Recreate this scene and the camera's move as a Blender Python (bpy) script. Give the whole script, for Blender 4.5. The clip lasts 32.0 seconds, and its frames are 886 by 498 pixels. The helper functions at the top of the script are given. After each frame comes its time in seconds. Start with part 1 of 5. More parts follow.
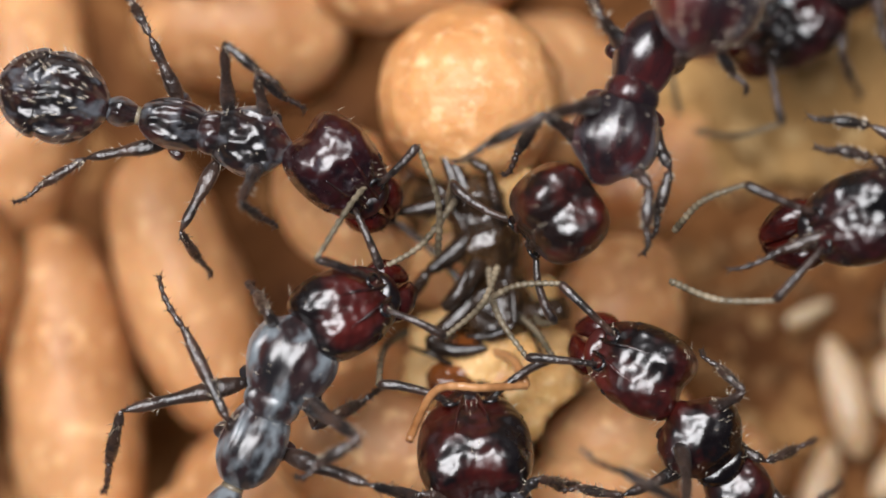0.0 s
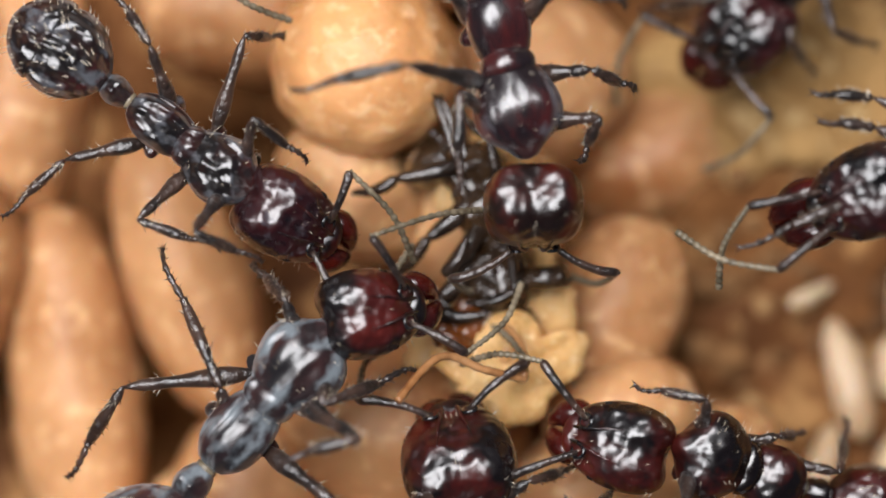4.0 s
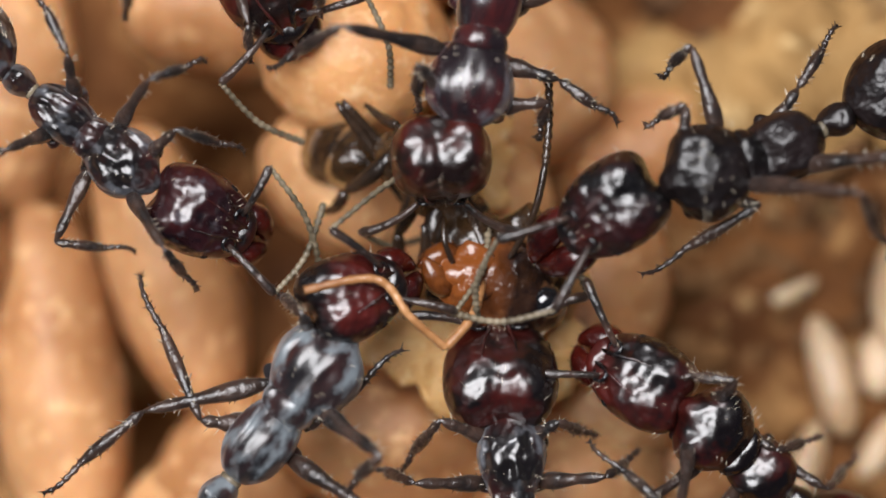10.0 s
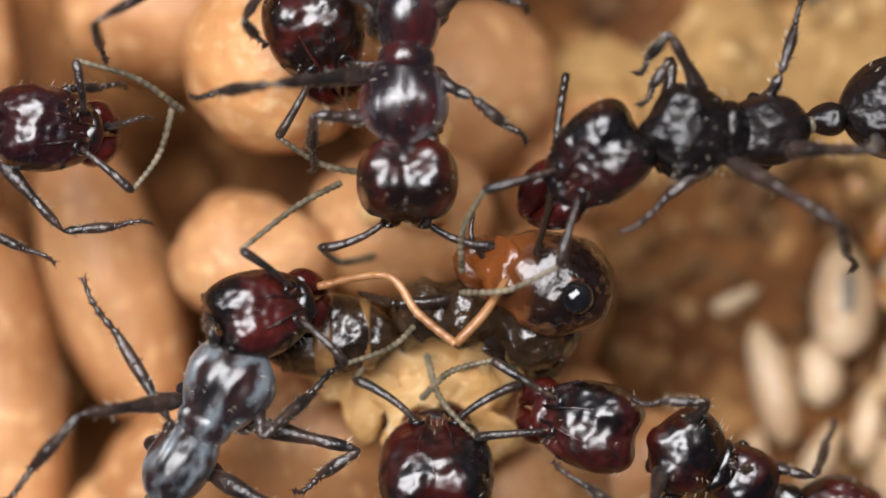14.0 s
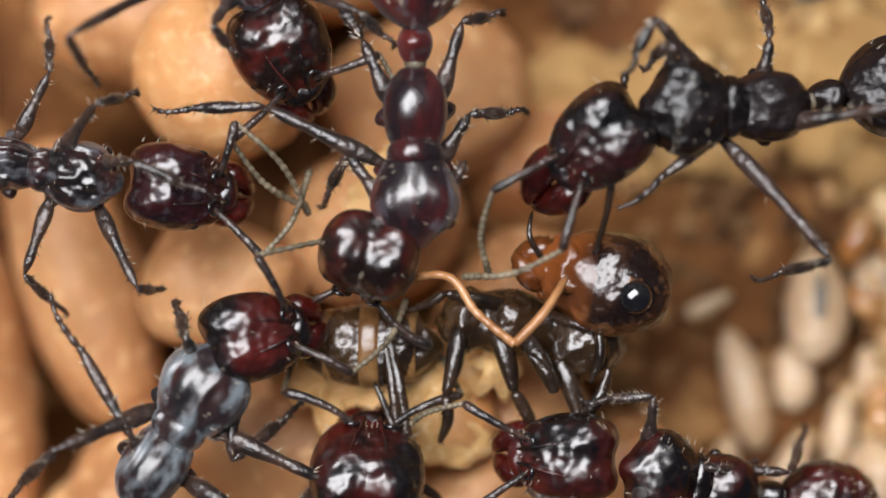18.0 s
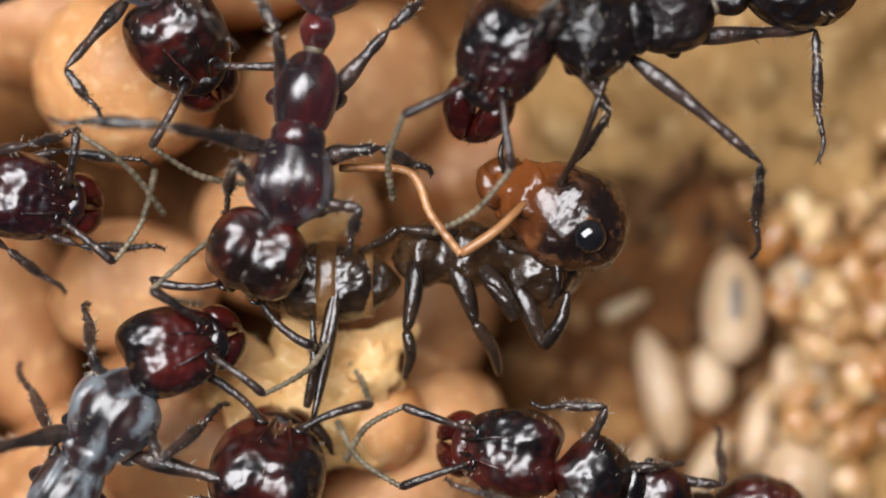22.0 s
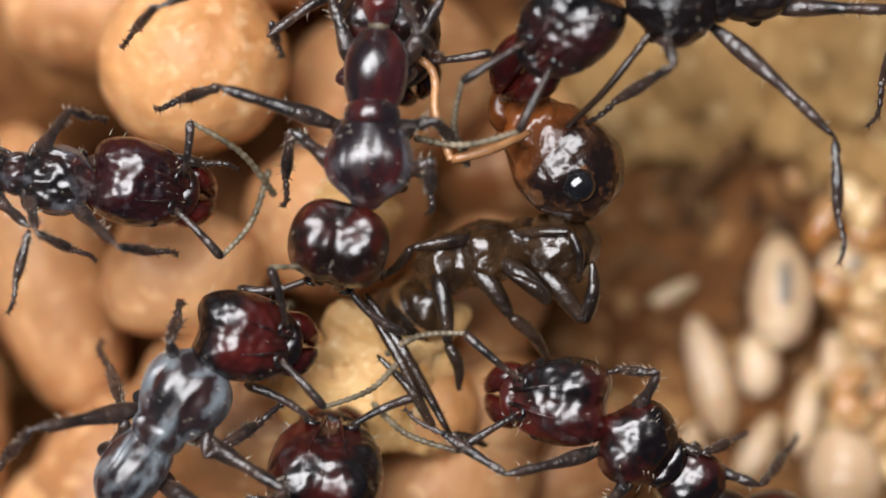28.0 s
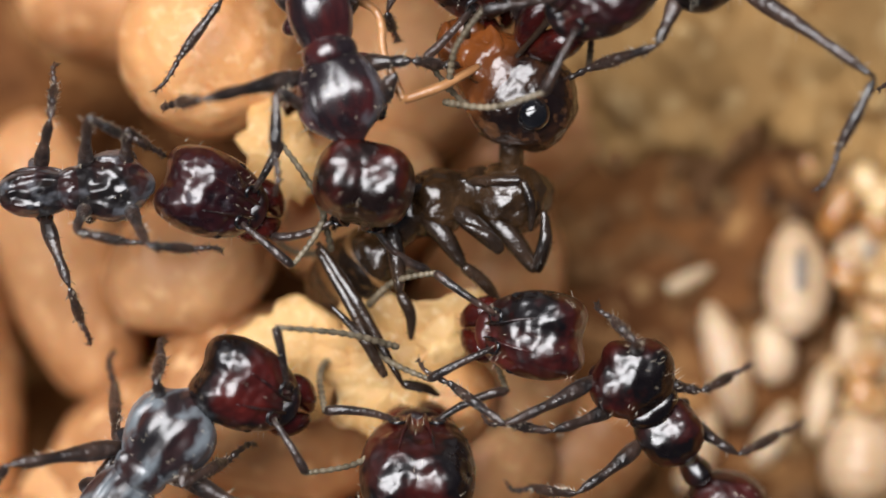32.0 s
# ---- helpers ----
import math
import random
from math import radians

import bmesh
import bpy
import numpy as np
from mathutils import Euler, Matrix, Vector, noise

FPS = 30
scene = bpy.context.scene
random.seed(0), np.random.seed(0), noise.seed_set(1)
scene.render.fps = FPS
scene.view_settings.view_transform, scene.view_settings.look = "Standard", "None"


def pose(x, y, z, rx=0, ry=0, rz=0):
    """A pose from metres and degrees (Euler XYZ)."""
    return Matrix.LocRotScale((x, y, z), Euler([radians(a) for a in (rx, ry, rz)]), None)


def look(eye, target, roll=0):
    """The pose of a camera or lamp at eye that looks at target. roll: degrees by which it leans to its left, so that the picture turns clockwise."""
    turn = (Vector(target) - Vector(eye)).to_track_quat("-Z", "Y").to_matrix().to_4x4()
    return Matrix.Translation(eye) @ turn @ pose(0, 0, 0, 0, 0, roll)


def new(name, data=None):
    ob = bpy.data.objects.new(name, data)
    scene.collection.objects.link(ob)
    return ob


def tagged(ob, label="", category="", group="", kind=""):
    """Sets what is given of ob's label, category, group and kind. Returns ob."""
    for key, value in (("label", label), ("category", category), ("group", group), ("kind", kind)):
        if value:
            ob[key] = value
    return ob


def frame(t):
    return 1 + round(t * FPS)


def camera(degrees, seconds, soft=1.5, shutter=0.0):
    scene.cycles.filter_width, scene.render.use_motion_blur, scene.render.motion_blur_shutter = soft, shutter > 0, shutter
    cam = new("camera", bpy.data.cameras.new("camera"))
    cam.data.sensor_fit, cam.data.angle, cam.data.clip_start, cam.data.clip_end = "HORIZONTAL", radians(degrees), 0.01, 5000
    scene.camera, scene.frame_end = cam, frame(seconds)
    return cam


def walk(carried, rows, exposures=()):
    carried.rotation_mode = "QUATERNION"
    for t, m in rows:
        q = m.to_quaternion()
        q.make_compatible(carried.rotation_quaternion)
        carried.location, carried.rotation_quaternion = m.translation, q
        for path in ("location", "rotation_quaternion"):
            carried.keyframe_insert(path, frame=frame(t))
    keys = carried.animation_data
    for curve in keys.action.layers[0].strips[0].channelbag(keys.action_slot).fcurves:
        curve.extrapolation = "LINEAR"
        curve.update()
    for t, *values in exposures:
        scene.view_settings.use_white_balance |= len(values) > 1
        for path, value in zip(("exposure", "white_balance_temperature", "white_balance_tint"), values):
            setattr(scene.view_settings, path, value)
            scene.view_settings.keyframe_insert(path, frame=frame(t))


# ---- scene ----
MM = 0.001

# ---- camera: a macro lens straight above the fight, drifting sideways (seconds, mm, mm) ----
cam = camera(14.89, 32.0, soft=1.85)
walk(cam, [(t, pose(x * MM, y * MM, 60 * MM)) for t, x, y in [(0, -0.3, 0.4), (2, -0.33, 0.42), (3, -0.35, 0.42), (4, -0.35, 0.05), (4.5, -0.15, -0.15), (6.5, 0.12, -0.15), (7, 0.12, -0.1), (8, 0.05, 0), (9, 0, 0), (11, -0.03, -0.03), (12, 0.05, 0), (13, 0.58, 0.08), (14, 1.1, 0.15), (14.5, 1.15, 0.15), (16.5, 1.45, 0.22), (17, 1.5, 0.28), (18, 1.63, 0.25), (18.5, 1.85, 0.22), (19, 2.4, 0.2), (20, 2.8, 0.26), (21, 3.09, 0.3), (22, 3.22, 0.28), (23, 3.28, 0.42), (23.5, 3.28, 0.1), (24, 3.35, 0.12), (25, 3.42, 0.16), (26, 2.95, 0.14), (26.5, 2.58, 0.08), (28.5, 2.28, 0), (29, 2.26, 0), (31, 2.22, -0.05), (32, 2, -0.25)]])
cam.data.dof.use_dof = True
cam.data.dof.focus_distance = 59.0 * MM
cam.data.dof.aperture_fstop = 38.0

# ---- light: a dim sky and one diffused macro lamp above ----
world = bpy.data.worlds.new("world")
scene.world = world
world.use_nodes = True
wn = world.node_tree
sky = wn.nodes.new("ShaderNodeTexSky")
sky.sky_type = "NISHITA"
sky.sun_disc = False
sky.sun_elevation = radians(55)
sky.sun_rotation = radians(30)
wn.links.new(sky.outputs["Color"], wn.nodes["Background"].inputs["Color"])
wn.nodes["Background"].inputs["Strength"].default_value = 0.012


def lamp(name, x, y, z, size_x, size_y, watts, colour):
    data = bpy.data.lights.new(name, "AREA")
    data.shape, data.size, data.size_y = "RECTANGLE", size_x * MM, size_y * MM
    data.energy, data.color = watts, colour
    ob = new(name, data)
    ob.matrix_world = look((x * MM, y * MM, z * MM), (0.5 * MM, 0, 0))
    return ob


lamp("macro_lamp", -19, 25, 86, 92, 54, 0.198, (0.985, 0.975, 1.0))
scene.view_settings.exposure = 0.0

# ---- materials ----


def material(name, dark, light, rough, scale, bump=0.0, bump_scale=0.0, coat=0.0, spec=0.5, fleck_or_sheen=None, sss=0.0, metal=0.0, stretch=(1, 1, 1), lo=0.35, hi=0.65, ridge=0.0, ridge_scale=1900, fine=4.0, sheen_weight=0.0, net=0.0, net_scale=4200, spot=(0.55, 0.72), spots=9.0, front=None):
    """Two colours mixed by noise at two sizes (features per metre), with a relief of its own."""
    m = bpy.data.materials.new(name)
    m.use_nodes = True
    t = m.node_tree
    n, l = t.nodes, t.links
    b = n["Principled BSDF"]
    co = n.new("ShaderNodeTexCoord")
    mp = n.new("ShaderNodeMapping")
    mp.inputs["Scale"].default_value = stretch
    l.new(co.outputs["Object"], mp.inputs["Vector"])
    info = n.new("ShaderNodeObjectInfo")
    n1 = n.new("ShaderNodeTexNoise")
    n1.noise_dimensions = "4D"
    n1.inputs["Scale"].default_value = scale
    n1.inputs["Detail"].default_value = 5
    n1.inputs["Roughness"].default_value = 0.62
    grow = n.new("ShaderNodeMath")
    grow.operation = "MULTIPLY"
    grow.inputs[1].default_value = 20
    l.new(info.outputs["Random"], grow.inputs[0])
    l.new(grow.outputs[0], n1.inputs["W"])
    l.new(mp.outputs[0], n1.inputs["Vector"])
    ramp = n.new("ShaderNodeValToRGB")
    ramp.color_ramp.elements[0].position, ramp.color_ramp.elements[1].position = lo, hi
    ramp.color_ramp.elements[0].color, ramp.color_ramp.elements[1].color = (*dark, 1), (*light, 1)
    l.new(n1.outputs[0], ramp.inputs[0])
    colour = ramp.outputs[0]
    # Extra spots: own speckle on most, painted highlights on the attackers' chitin.
    if fleck_or_sheen:
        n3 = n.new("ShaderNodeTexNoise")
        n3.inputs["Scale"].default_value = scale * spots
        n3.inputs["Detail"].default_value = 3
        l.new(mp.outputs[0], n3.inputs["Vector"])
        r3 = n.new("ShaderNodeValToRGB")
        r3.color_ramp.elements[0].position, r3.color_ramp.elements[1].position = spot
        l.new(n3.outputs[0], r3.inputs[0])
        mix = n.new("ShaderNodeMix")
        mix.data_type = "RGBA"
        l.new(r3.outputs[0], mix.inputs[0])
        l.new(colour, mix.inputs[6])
        mix.inputs[7].default_value = (*fleck_or_sheen, 1)
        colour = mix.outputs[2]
    if front:
        xyz = n.new("ShaderNodeSeparateXYZ")
        l.new(co.outputs["Object"], xyz.inputs[0])
        n4 = n.new("ShaderNodeTexNoise")
        n4.inputs["Scale"].default_value = 1400
        l.new(co.outputs["Object"], n4.inputs["Vector"])
        wavy = n.new("ShaderNodeMath")
        wavy.operation = "MULTIPLY_ADD"
        wavy.inputs[1].default_value = 0.9 * MM
        l.new(n4.outputs[0], wavy.inputs[0])
        l.new(xyz.outputs[0], wavy.inputs[2])
        r4 = n.new("ShaderNodeMapRange")
        r4.inputs[1].default_value, r4.inputs[2].default_value = 0.6 * MM, 1.2 * MM
        l.new(wavy.outputs[0], r4.inputs[0])
        mix = n.new("ShaderNodeMix")
        mix.data_type = "RGBA"
        l.new(r4.outputs[0], mix.inputs[0])
        l.new(colour, mix.inputs[6])
        mix.inputs[7].default_value = (*front, 1)
        colour = mix.outputs[2]
    l.new(colour, b.inputs["Base Color"])
    rr = n.new("ShaderNodeMapRange")
    rr.inputs[3].default_value, rr.inputs[4].default_value = rough * 0.75, min(1, rough * 1.3)
    l.new(n1.outputs[0], rr.inputs[0])
    l.new(rr.outputs[0], b.inputs["Roughness"])
    b.inputs["Coat Weight"].default_value = coat
    b.inputs["Coat Roughness"].default_value = 0.08
    b.inputs["Specular IOR Level"].default_value = spec
    b.inputs["Metallic"].default_value = metal
    # Bluish sheen lobe for the grey gloss of backs and legs.
    if sheen_weight:
        b.inputs["Sheen Weight"].default_value = sheen_weight
        b.inputs["Sheen Roughness"].default_value = 0.45
        b.inputs["Sheen Tint"].default_value = (0.86, 0.93, 1.0, 1)
    if sss:
        b.inputs["Subsurface Weight"].default_value = sss
        b.inputs["Subsurface Radius"].default_value = (0.0011, 0.0004, 0.00016)
        b.inputs["Subsurface Scale"].default_value = 1.0
    if bump:
        n2 = n.new("ShaderNodeTexNoise")
        n2.inputs["Scale"].default_value = bump_scale
        n2.inputs["Detail"].default_value = fine
        l.new(mp.outputs[0], n2.inputs["Vector"])
        bp = n.new("ShaderNodeBump")
        bp.inputs["Strength"].default_value = 1.0
        bp.inputs["Distance"].default_value = bump * MM
        height = n2.outputs[0]
        if net:
            web = n.new("ShaderNodeTexVoronoi")
            web.feature = "SMOOTH_F1"
            web.inputs["Scale"].default_value = net_scale
            web.inputs["Smoothness"].default_value = 0.6
            l.new(mp.outputs[0], web.inputs["Vector"])
            rough_add = n.new("ShaderNodeMath")
            rough_add.operation = "MULTIPLY_ADD"
            rough_add.inputs[1].default_value = net
            l.new(web.outputs["Distance"], rough_add.inputs[0])
            l.new(height, rough_add.inputs[2])
            height = rough_add.outputs[0]
        if ridge:
            wave = n.new("ShaderNodeTexWave")
            wave.bands_direction = "Y"
            wave.inputs["Scale"].default_value = ridge_scale
            wave.inputs["Distortion"].default_value = 16
            wave.inputs["Detail"].default_value = 3
            wave.inputs["Detail Scale"].default_value = 0.6
            l.new(mp.outputs[0], wave.inputs["Vector"])
            add = n.new("ShaderNodeMath")
            add.operation = "MULTIPLY_ADD"
            add.inputs[1].default_value = ridge
            l.new(wave.outputs[1], add.inputs[0])
            l.new(height, add.inputs[2])
            height = add.outputs[0]
        l.new(height, bp.inputs["Height"])
        l.new(bp.outputs[0], b.inputs["Normal"])
    return m


HEAD = material("red_brown_chitin", (0.004, 0.002, 0.002), (0.085, 0.008, 0.005), 0.28, 800, 0.20, 1400, coat=0.05, spec=1.0, lo=0.47, hi=0.72, fine=2.2, net=0.24, net_scale=3800)
RED_HEAD = material("bright_red_chitin", (0.008, 0.003, 0.002), (0.125, 0.010, 0.005), 0.28, 800, 0.19, 1400, coat=0.05, spec=1.0, lo=0.45, hi=0.72, fine=2.2, net=0.22, net_scale=3800)
BLACK_HEAD = material("maroon_black_chitin", (0.004, 0.003, 0.003), (0.055, 0.007, 0.007), 0.28, 900, 0.20, 1500, coat=0.05, spec=0.9, lo=0.44, hi=0.72, fine=2.2, net=0.24, net_scale=4000)
# Greyish spots: a mottled highlight painted into the head colour.
DARK_HEAD = material("purple_black_chitin", (0.004, 0.002, 0.003), (0.045, 0.005, 0.005), 0.28, 900, 0.21, 1400, coat=0.05, spec=1.0, fine=2.2, net=0.25, net_scale=3800, fleck_or_sheen=(0.05, 0.042, 0.05), spots=4.5, spot=(0.57, 0.72))
# Pale grey flecks here are mottled highlights painted into the three back colours.
BODY = material("ridged_dark_chitin", (0.005, 0.003, 0.003), (0.055, 0.008, 0.006), 0.29, 1000, 0.36, 1500, coat=0.06, spec=1.0, stretch=(0.8, 1, 1), ridge=0.14, ridge_scale=1000, lo=0.46, hi=0.72, fine=2.4, sheen_weight=0.1, net=0.30, net_scale=4200, fleck_or_sheen=(0.085, 0.088, 0.098), spots=2.6, spot=(0.53, 0.66))
PAINTED_SHEEN_BODY = material("painted_sheen_chitin", (0.008, 0.006, 0.007), (0.05, 0.012, 0.010), 0.33, 1000, 0.28, 1300, coat=0.06, spec=1.0, stretch=(0.6, 1, 1), ridge=0.16, ridge_scale=900, lo=0.44, hi=0.66, fine=2.2, sheen_weight=0.14, net=0.24, net_scale=3600, fleck_or_sheen=(0.145, 0.165, 0.18), spots=3.0, spot=(0.48, 0.62))
RED_BODY = material("striped_red_chitin", (0.010, 0.005, 0.006), (0.10, 0.010, 0.008), 0.27, 800, 0.2, 1300, coat=0.15, spec=1.0, stretch=(0.4, 1, 1), ridge=0.16, ridge_scale=650, lo=0.44, hi=0.64, fine=2.4, sheen_weight=0.08, net=0.18, fleck_or_sheen=(0.085, 0.08, 0.09), spots=2.6, spot=(0.56, 0.68))
BLACK = material("black_chitin", (0.004, 0.003, 0.003), (0.013, 0.008, 0.008), 0.32, 1100, 0.2, 1900, coat=0.03, spec=0.5, stretch=(0.8, 1, 1), fine=3.0, net=0.6, net_scale=3600)
LIMB = material("dark_leg_chitin", (0.009, 0.006, 0.005), (0.07, 0.036, 0.024), 0.34, 1800, 0.10, 4200, coat=0.04, spec=0.9, lo=0.4, hi=0.72, sheen_weight=0.04)
FEELER = material("olive_antenna_chitin", (0.06, 0.048, 0.030), (0.26, 0.21, 0.14), 0.4, 2500, 0.01, 9000)
JAW = material("dark_red_jaw", (0.008, 0.002, 0.002), (0.07, 0.007, 0.004), 0.2, 1500, 0.03, 3500, coat=0.5)
EYE = material("black_eye", (0.004, 0.004, 0.005), (0.012, 0.011, 0.012), 0.1, 2000, coat=1.0)
HAIR = material("pale_hair", (0.45, 0.38, 0.28), (0.7, 0.62, 0.5), 0.4, 2000)
SEED = material("tan_seed_skin", (0.27, 0.097, 0.028), (0.67, 0.362, 0.165), 0.48, 300, 0.12, 900, spec=0.35, fleck_or_sheen=(0.73, 0.44, 0.22), sss=0.3, lo=0.30, hi=0.68, net=0.10, net_scale=2200)
BALL = material("pale_round_seed_skin", (0.46, 0.19, 0.058), (0.70, 0.36, 0.15), 0.44, 330, 0.08, 2000, spec=0.4, fleck_or_sheen=(0.78, 0.48, 0.25), sss=0.3, net=0.35, net_scale=2800)
SAND = material("pale_yellow_nest_sand", (0.18, 0.088, 0.028), (0.50, 0.30, 0.115), 0.75, 190, 0.4, 900, spec=0.2, fleck_or_sheen=(0.66, 0.46, 0.22), lo=0.34, hi=0.64)
RED_SOIL = material("red_brown_nest_soil", (0.045, 0.013, 0.004), (0.24, 0.10, 0.032), 0.8, 170, 0.4, 800, spec=0.15, fleck_or_sheen=(0.40, 0.21, 0.08), lo=0.36, hi=0.64, spots=4.0, spot=(0.55, 0.70))
SOIL = material("brown_nest_soil", (0.06, 0.025, 0.009), (0.29, 0.145, 0.055), 0.75, 190, 0.4, 800, spec=0.25, fleck_or_sheen=(0.50, 0.30, 0.13), lo=0.36, hi=0.62, spots=4.0, spot=(0.54, 0.70))
GRUB = material("white_larva_skin", (0.48, 0.31, 0.17), (0.72, 0.53, 0.35), 0.34, 500, 0.02, 2500, coat=0.2, sss=0.3)
CORE = material("grey_pupa_core", (0.10, 0.085, 0.07), (0.24, 0.20, 0.16), 0.5, 500, 0.02, 2500)
EGG = material("amber_egg_skin", (0.36, 0.15, 0.04), (0.82, 0.56, 0.29), 0.22, 420, 0.02, 2500, coat=0.5, sss=0.25, lo=0.40, hi=0.60)
HUSK = material("cream_husk", (0.62, 0.30, 0.10), (0.84, 0.48, 0.205), 0.55, 600, 0.10, 3000, spec=0.35, fleck_or_sheen=(0.88, 0.58, 0.30), sss=0.25)
PREY = material("brown_prey_chitin", (0.005, 0.003, 0.002), (0.055, 0.027, 0.010), 0.25, 900, 0.24, 1700, coat=0.1, spec=0.85, fine=2.6, net=0.28, net_scale=3600)
PREY_SKULL = material("translucent_brown_chitin", (0.010, 0.005, 0.004), (0.075, 0.030, 0.012), 0.20, 1200, 0.18, 1700, coat=0.25, spec=0.6, lo=0.42, hi=0.74, fine=3.0, net=0.26, net_scale=3600, front=(0.175, 0.050, 0.011), fleck_or_sheen=(0.16, 0.07, 0.03), spots=2.0, spot=(0.56, 0.70))
AMBER = material("orange_prey_chitin", (0.035, 0.008, 0.002), (0.27, 0.080, 0.016), 0.24, 1000, 0.06, 2500, coat=0.3, lo=0.4, hi=0.7)
PALE_AMBER = material("pale_amber_antenna", (0.20, 0.075, 0.022), (0.48, 0.24, 0.10), 0.3, 1400, 0.05, 3000, coat=0.2)
BAND = material("pale_amber_band", (0.08, 0.032, 0.010), (0.30, 0.16, 0.06), 0.26, 900, 0.05, 3000, coat=0.3)
PLIMB = material("grey_brown_prey_leg", (0.006, 0.004, 0.003), (0.042, 0.023, 0.013), 0.25, 1100, 0.07, 2200, coat=0.1, spec=0.7)

# ---- mesh helpers (millimetres) ----


def smooth_stations(st, m):
    st = np.array(st, float)
    s = np.linspace(0, len(st) - 1, m)
    i = np.clip(s.astype(int), 0, len(st) - 2)
    f = (s - i)[:, None]
    p = lambda k: st[np.clip(k, 0, len(st) - 1)]
    a, b, c, d = p(i - 1), p(i), p(i + 1), p(i + 2)
    return 0.5 * (2 * b + (c - a) * f + (2 * a - 5 * b + 4 * c - d) * f**2 + (3 * b - a - 3 * c + d) * f**3)


def loft(st, n=20, m=18, sq=2.2, warp=None, at=(0, 0, 0), turn=0.0):
    """A body along x from stations (x, half width, half height[, rise]), rounded at both ends."""
    st = [tuple(s) + (0,) * (4 - len(s)) for s in st]
    s = smooth_stations(st, m)
    ang = np.linspace(0, 2 * np.pi, n, endpoint=False)
    c, d = np.cos(ang), np.sin(ang)
    cc, dd = np.sign(c) * abs(c) ** (2 / sq), np.sign(d) * abs(d) ** (2 / sq)
    rings = [np.stack([np.full(n, x), cc * max(w, 0.004), dd * max(h, 0.004) + r], 1) for x, w, h, r in s]
    v = np.concatenate(rings)
    if warp:
        v = np.array([warp(*q) for q in v])
    a = radians(turn)
    v = np.stack([v[:, 0] * np.cos(a) - v[:, 1] * np.sin(a), v[:, 0] * np.sin(a) + v[:, 1] * np.cos(a), v[:, 2]], 1) + np.array(at)
    f = [(i * n + j, i * n + (j + 1) % n, (i + 1) * n + (j + 1) % n, (i + 1) * n + j) for i in range(m - 1) for j in range(n)]
    f += [tuple(range(n))[::-1], tuple((m - 1) * n + j for j in range(n))]
    return v, f


def egg(rx, ry, rz, at=(0, 0, 0), turn=0.0, n=16, m=12, taper=0.0, warp=None, blunt=1.0):
    """An egg along x; blunt under 1 fills its ends."""
    ph = np.linspace(0.06, np.pi - 0.06, m)
    st = [(-rx * math.cos(p), ry * math.sin(p) ** blunt * (1 + taper * math.cos(p)), rz * math.sin(p) ** blunt * (1 + taper * math.cos(p))) for p in ph]
    return loft(st, n, m, 2.0, warp, at, turn)


def tube(pts, radii, n=8, spines=0, length=0.1, seed_at=0):
    """A round limb along the points; spines grow out of its own skin."""
    pts = [Vector(p) for p in pts]
    v, up = [], Vector((0, 0, 1))
    for i, p in enumerate(pts):
        d = (pts[min(i + 1, len(pts) - 1)] - pts[max(i - 1, 0)]).normalized()
        side = d.cross(up)
        side = side.normalized() if side.length > 0.05 else Vector((0, 1, 0))
        top = side.cross(d).normalized()
        for j in range(n):
            a = 2 * math.pi * j / n
            v.append(tuple(p + radii[i] * (math.cos(a) * side + math.sin(a) * top)))
    k = len(pts)
    f = [(i * n + j, i * n + (j + 1) % n, (i + 1) * n + (j + 1) % n, (i + 1) * n + j) for i in range(k - 1) for j in range(n)]
    f += [tuple(range(n))[::-1], tuple((k - 1) * n + j for j in range(n))]
    rng = random.Random(seed_at)
    for _ in range(spines):
        i, j = rng.randrange(1, k - 1), rng.randrange(n)
        a, b = i * n + j, i * n + (j + 1) % n
        p = Vector(v[a])
        out = (p - pts[i]).normalized()
        ahead = (pts[i + 1] - pts[i]).normalized()
        w = v[a], tuple(p + 0.02 * (Vector(v[b]) - p).normalized()), tuple(p + ahead * 0.02)
        c = len(v)
        v += [w[1], w[2], tuple(p + length * rng.uniform(0.7, 1.2) * (out * 0.8 + ahead * 0.6))]
        f += [(a, c, c + 2), (c, c + 1, c + 2), (c + 1, a, c + 2)]
    return np.array(v), f


def bend(pts, m):
    return [tuple(q) for q in smooth_stations([tuple(p) for p in pts], m)]


def spikes(roots, ways, length, radius=0.012):
    """Thin hairs, three-sided."""
    v, f = [], []
    for r, w in zip(roots, ways):
        r, w = Vector(r), Vector(w).normalized()
        s = w.orthogonal().normalized()
        q = w.cross(s)
        k = len(v)
        for j in range(3):
            a = 2.094 * j
            v.append(tuple(r - 0.03 * w + radius * (math.cos(a) * s + math.sin(a) * q)))
        v.append(tuple(r + w * length))
        f += [(k, k + 1, k + 3), (k + 1, k + 2, k + 3), (k + 2, k, k + 3)]
    return np.array(v), f


def mesh(name, pieces, mat, flat=False):
    v, f = [], []
    for pv, pf in pieces:
        k = len(v)
        v += [tuple(q * MM for q in p) for p in pv]
        f += [tuple(i + k for i in q) for q in pf]
    me = bpy.data.meshes.new(name)
    me.from_pydata(v, [], f)
    me.materials.append(mat)
    if not flat:
        me.shade_smooth()
    me.update()
    return me


def part(name, pieces, mat, parent, label="", at=None, flat=False):
    ob = new(name, mesh(name, pieces, mat, flat))
    ob.parent = parent
    if at is not None:
        ob.matrix_basis = at
    return tagged(ob, label) if label else ob


def millimetres(x, y, z, rx=0, ry=0, rz=0):
    return pose(x * MM, y * MM, z * MM, rx, ry, rz)


